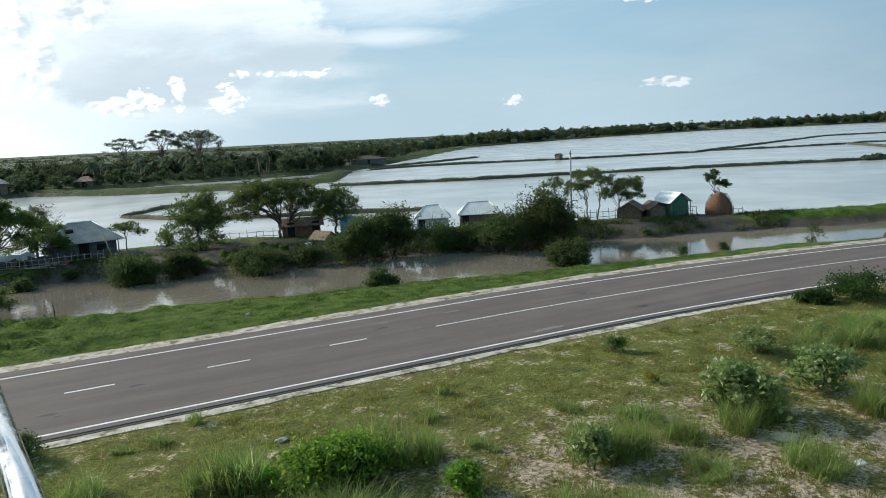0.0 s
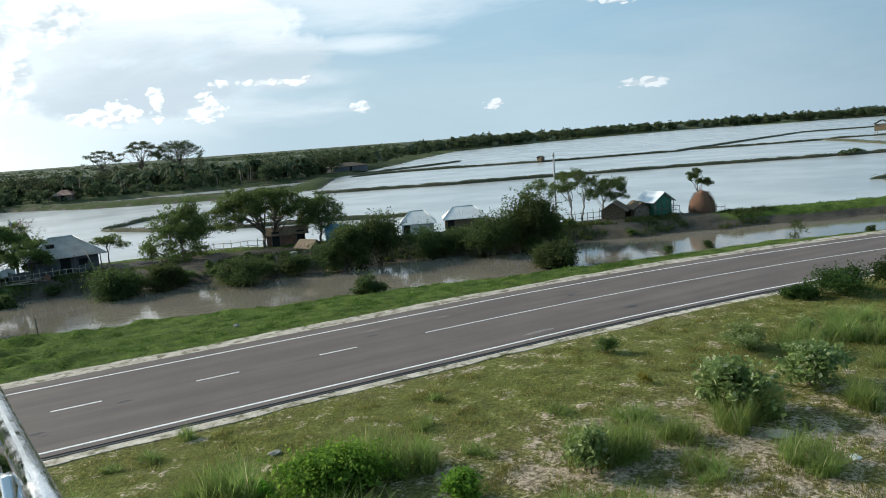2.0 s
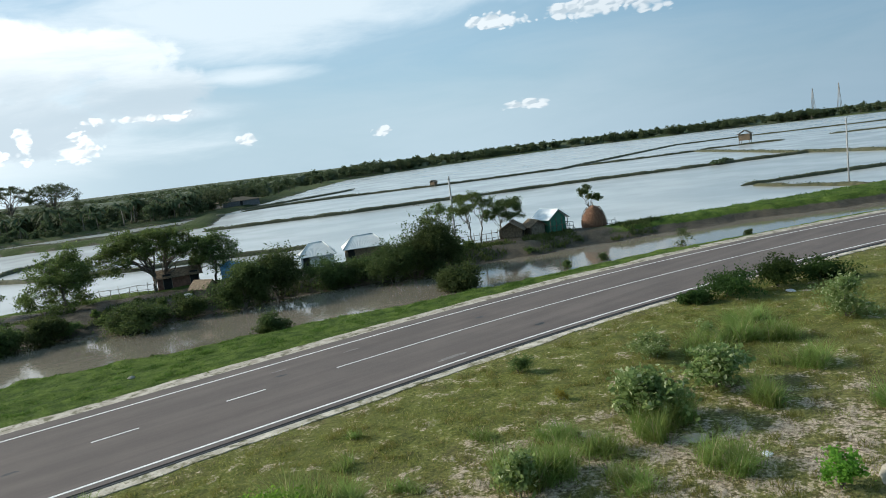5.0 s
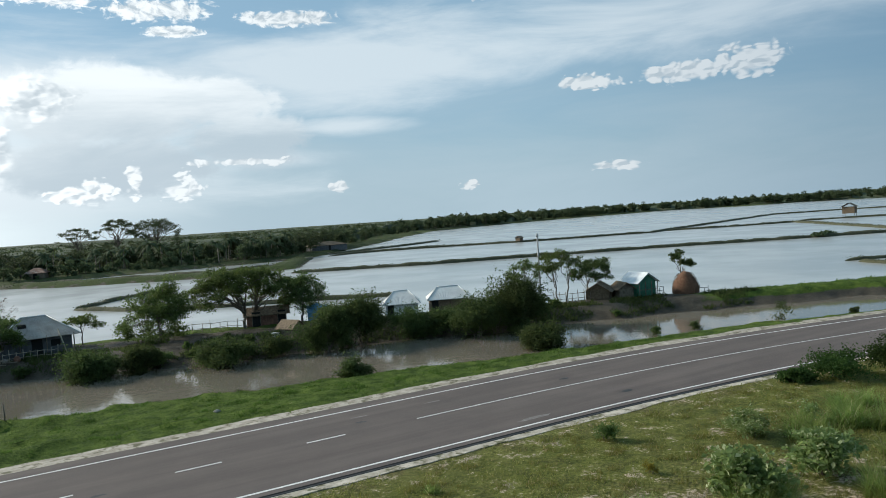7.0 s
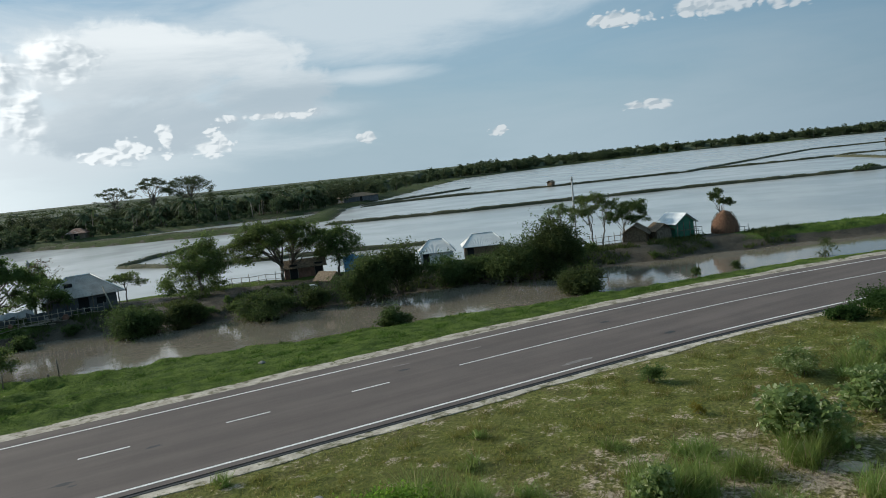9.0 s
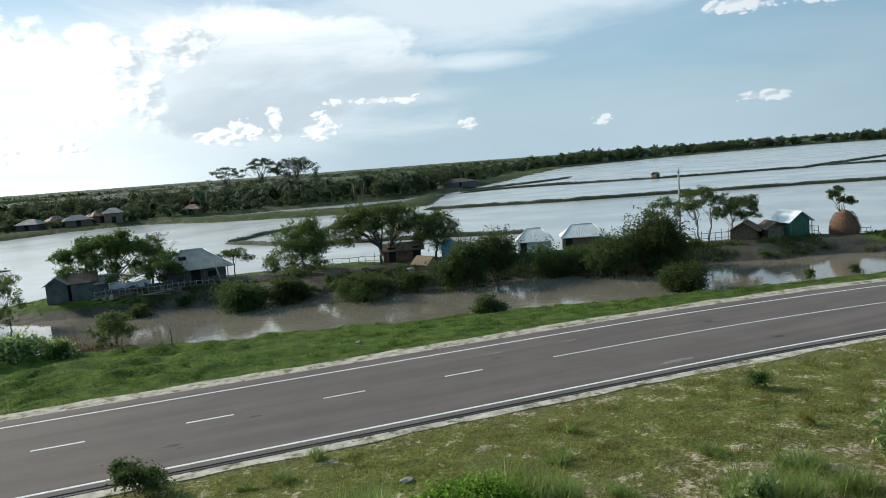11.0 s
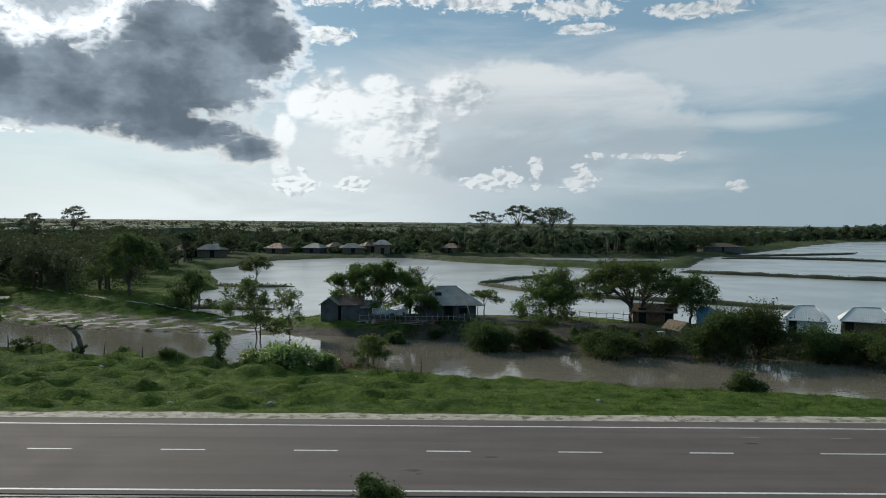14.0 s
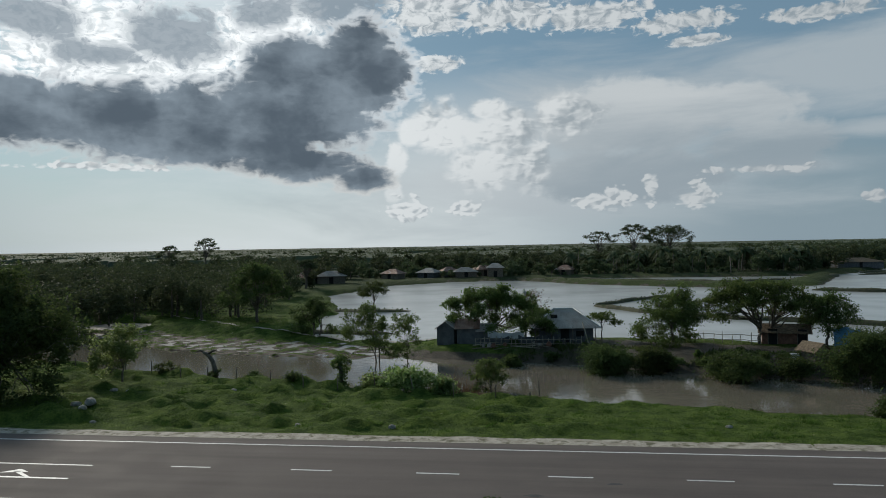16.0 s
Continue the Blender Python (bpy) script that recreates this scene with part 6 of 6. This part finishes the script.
def wood(name, places, label, seed, leaf, per, mat=L_FAR_HAZED, base=0.12):
    """Many trees in one sheet of leaf clumps and trunks. places: x, y, height, width."""
    rs = np.random.RandomState(seed)
    crown, trunks = Mesh(), Mesh()
    pts = []
    for x, y, h, w in places:
        z = -0.3
        trunks.tube([(x, y, z), (x + rs.normal() * 0.2, y, z + h * 0.6)], [0.025 * h, 0.012 * h], 4, False)
        k = rs.randint(8, 13)
        for _ in range(k):
            a, q = rs.uniform(0, 6.28), math.sqrt(rs.uniform(0, 1))
            r = w * 0.42 * q
            c = (x + r * math.cos(a), y + r * math.sin(a), z + h * (base + (0.9 - base) * rs.uniform(0, 1) ** 0.7 * (1 - 0.35 * q * q)))
            pts.append(blob_points(rs, c, (w * 0.26, w * 0.26, h * 0.15), per // k + 1, 0.25))
    p = np.concatenate(pts)
    leaf_cloud(crown, p, leaf, rs, 0.55)
    ob = tagged(part(name, crown, mat), label, "woods", kind="stuff")
    part("trunk_row", trunks, M_BARK, ob)
    return ob


rs = np.random.RandomState(98)


def in_area(n, x0, x1, y0, y1, h0, h1, keep=None):
    out = []
    while len(out) < n:
        x, y = rs.uniform(x0, x1), rs.uniform(y0, y1)
        if keep is None or keep(x, y):
            h = rs.uniform(h0, h1)
            out.append((x, y, h, h * rs.uniform(0.6, 1.0)))
    return out


def dry_land(x, y):
    p = max(float(inside(np.array([x]), np.array([y]), q)[0]) for q in (POND, STRIP_POND, FAR_POND, MARSH_POND))
    return p < -4


def pond_gap(x, y):
    return float(inside(np.array([x]), np.array([y]), POND)[0])


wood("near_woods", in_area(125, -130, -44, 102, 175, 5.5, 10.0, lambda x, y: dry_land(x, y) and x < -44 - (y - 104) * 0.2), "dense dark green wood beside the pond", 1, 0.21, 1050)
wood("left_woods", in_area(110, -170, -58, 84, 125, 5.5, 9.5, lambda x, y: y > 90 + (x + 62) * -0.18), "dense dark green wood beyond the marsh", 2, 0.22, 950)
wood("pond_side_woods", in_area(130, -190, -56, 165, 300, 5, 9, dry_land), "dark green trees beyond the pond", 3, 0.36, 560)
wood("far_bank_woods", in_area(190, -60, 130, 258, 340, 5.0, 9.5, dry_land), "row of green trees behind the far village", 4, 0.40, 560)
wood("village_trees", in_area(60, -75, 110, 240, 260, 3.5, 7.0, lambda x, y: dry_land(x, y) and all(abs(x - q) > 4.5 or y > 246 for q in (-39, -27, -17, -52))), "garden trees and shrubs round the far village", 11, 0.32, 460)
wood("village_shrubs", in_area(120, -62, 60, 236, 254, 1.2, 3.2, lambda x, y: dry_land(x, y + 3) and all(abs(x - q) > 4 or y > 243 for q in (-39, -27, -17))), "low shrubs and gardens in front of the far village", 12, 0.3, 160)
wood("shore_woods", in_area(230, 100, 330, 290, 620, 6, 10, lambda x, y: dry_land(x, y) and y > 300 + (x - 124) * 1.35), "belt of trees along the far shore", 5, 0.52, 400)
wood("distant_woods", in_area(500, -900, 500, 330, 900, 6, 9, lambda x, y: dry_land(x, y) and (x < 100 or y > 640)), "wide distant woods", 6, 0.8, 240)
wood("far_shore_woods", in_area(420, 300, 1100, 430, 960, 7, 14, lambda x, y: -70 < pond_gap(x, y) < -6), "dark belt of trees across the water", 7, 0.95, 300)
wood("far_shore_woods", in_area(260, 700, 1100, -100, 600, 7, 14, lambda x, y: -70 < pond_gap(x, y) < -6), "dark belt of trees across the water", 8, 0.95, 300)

# closed canopy of the country behind, with clearings, out to the horizon
ca, cr_ = np.meshgrid(np.radians(np.arange(-62, 100, 0.22)), np.geomspace(300, 4300, 150))
cx, cy = cr_ * np.sin(ca), cr_ * np.cos(ca)
gap = np.maximum.reduce([inside(cx, cy, q) for q in (POND, STRIP_POND, FAR_POND)])
tall = 5.2 + 2.6 * fbm(cx, cy, 26.0, 4, 61) + 1.2 * fbm(cx, cy, 150.0, 3, 62)
clear = np.maximum(sstep(fbm(cx * 0.5, cy * 1.6, 130.0, 3, 63), 0.16, 0.26), sstep(fbm(np.degrees(ca), 40 * np.log(cr_), 7.0, 4, 66), 0.02, 0.12) * sstep(cr_, 380, 600)) * (1 - sstep(cr_, 2600, 3200))
cz = np.where((gap > -25) | (clear > 0.5) | ((cy < 360) & (cx < 120)), -1.5, tall)
rows, cols = cz.shape
ci = np.arange(rows * cols).reshape(rows, cols)
cq = np.stack([ci[:-1, :-1], ci[:-1, 1:], ci[1:, 1:], ci[1:, :-1]], -1).reshape(-1, 4)
canopy_mesh = bpy.data.meshes.new("distant_canopy")
canopy_mesh.from_pydata(np.stack([cx, cy, cz], -1).reshape(-1, 3).tolist(), [], cq.tolist())
canopy_mesh.materials.append(M_CANOPY)
canopy = tagged(new("distant_canopy", canopy_mesh), "dull green woodland reaching to the horizon with clearings", "woods", kind="stuff")
keep = (cz > 0) & (cr_ < 1300) & (np.random.RandomState(64).uniform(0, 1, cz.shape) < 0.75)
tufts = Mesh()
pts = np.stack([cx, cy, cz + 0.6], -1)[keep]
far_r = cr_[keep]
order = np.random.RandomState(65)
leaf_cloud(tufts, pts + order.normal(size=pts.shape) * (far_r * 0.006)[:, None] * (1, 1, 0.10), np.clip(far_r * 0.0012, 0.6, 2.2), order, 0.6)
part("tree_tops", tufts, L_FAR_HAZED, canopy)

palms_wood, palms_crown = Mesh(), Mesh()
for k in range(70):
    x, y = rs.uniform(8, 100), rs.uniform(244, 275)
    if dry_land(x, y):
        palm_into(palms_wood, palms_crown, rs, x, y, -0.3, rs.uniform(4.0, 8.5), 1.45)
grove = tagged(part("palm_grove", palms_crown, L_FAR_HAZED), "coconut palms along the far bank", "palms", kind="stuff")
part("trunks", palms_wood, M_BARK_PALE, grove)
for k, (x, y, h, w, n) in enumerate(((22, 318, 15.5, 12, 900), (37, 320, 18, 14, 1500), (52, 322, 17.5, 19, 3200), (-147, 300, 15.5, 9, 900), (-163, 298, 12.5, 8, 600), (-88, 205, 8.5, 8, 700), (-62, 182, 7.5, 6, 600))):
    tree("tall_tree", x, y, h * 0.55, spread(rs, 30 if k == 2 else 20, w * 1.15, w * 0.9, h * (0.56 if k == 2 else 0.66), h, w * 0.13, 0.5 if k == 2 else 0.32), int(n * 1.6), 0.27, L_FAR_HAZED, 400 + k, "tall flat-topped tree standing above the woods", r0=0.35)

# ---------------------------------------------------------------- footbridge rail at the viewpoint
deck = empty("footbridge", pose(0, 0, 0), "concrete footbridge end with steel handrail", "footbridge")
part("deck", Mesh().box(-2.6, -9.0, 8.42, 2.0, -0.9, 8.62), M_CONCRETE, deck)
part("bracket", Mesh().box(0.3, -0.9, 8.46, 1.0, 0.4, 8.56), M_CONCRETE, deck)
for x in (-2.2, 1.6):
    part("column", Mesh().box(x - 0.2, -8.5, -0.4, x + 0.2, -8.1, 8.42), M_CONCRETE, deck)
    part("column", Mesh().box(x - 0.2, -2.6, -0.4, x + 0.2, -2.2, 8.42), M_CONCRETE, deck)
RAIL_A, RAIL_B = np.array((1.30, -2.73, 9.60)), np.array((0.79, 0.6, 9.60))
railing = empty("handrail", pose(0, 0, 0), "polished stainless steel tube handrail", "handrail")
part("top_rail", Mesh().tube([RAIL_A, (RAIL_A + RAIL_B) / 2, RAIL_B], 0.030, 20), M_STEEL, railing)
low = np.array((-0.035, 0, -0.15))
part("lower_rail", Mesh().tube([RAIL_A + low, (RAIL_A + RAIL_B) / 2 + low, RAIL_B + low], 0.014, 12), M_STEEL, railing)
for t in (0.45, 0.64, 0.84):
    p = RAIL_A + (RAIL_B - RAIL_A) * t + low
    part("rung", Mesh().tube([p, p + (-0.7, -0.02, -0.02)], 0.011, 10), M_STEEL, railing)
    part("post", Mesh().tube([p + (0, 0, 0.13), (p[0], p[1], 8.56)], 0.019, 12), M_STEEL, railing)
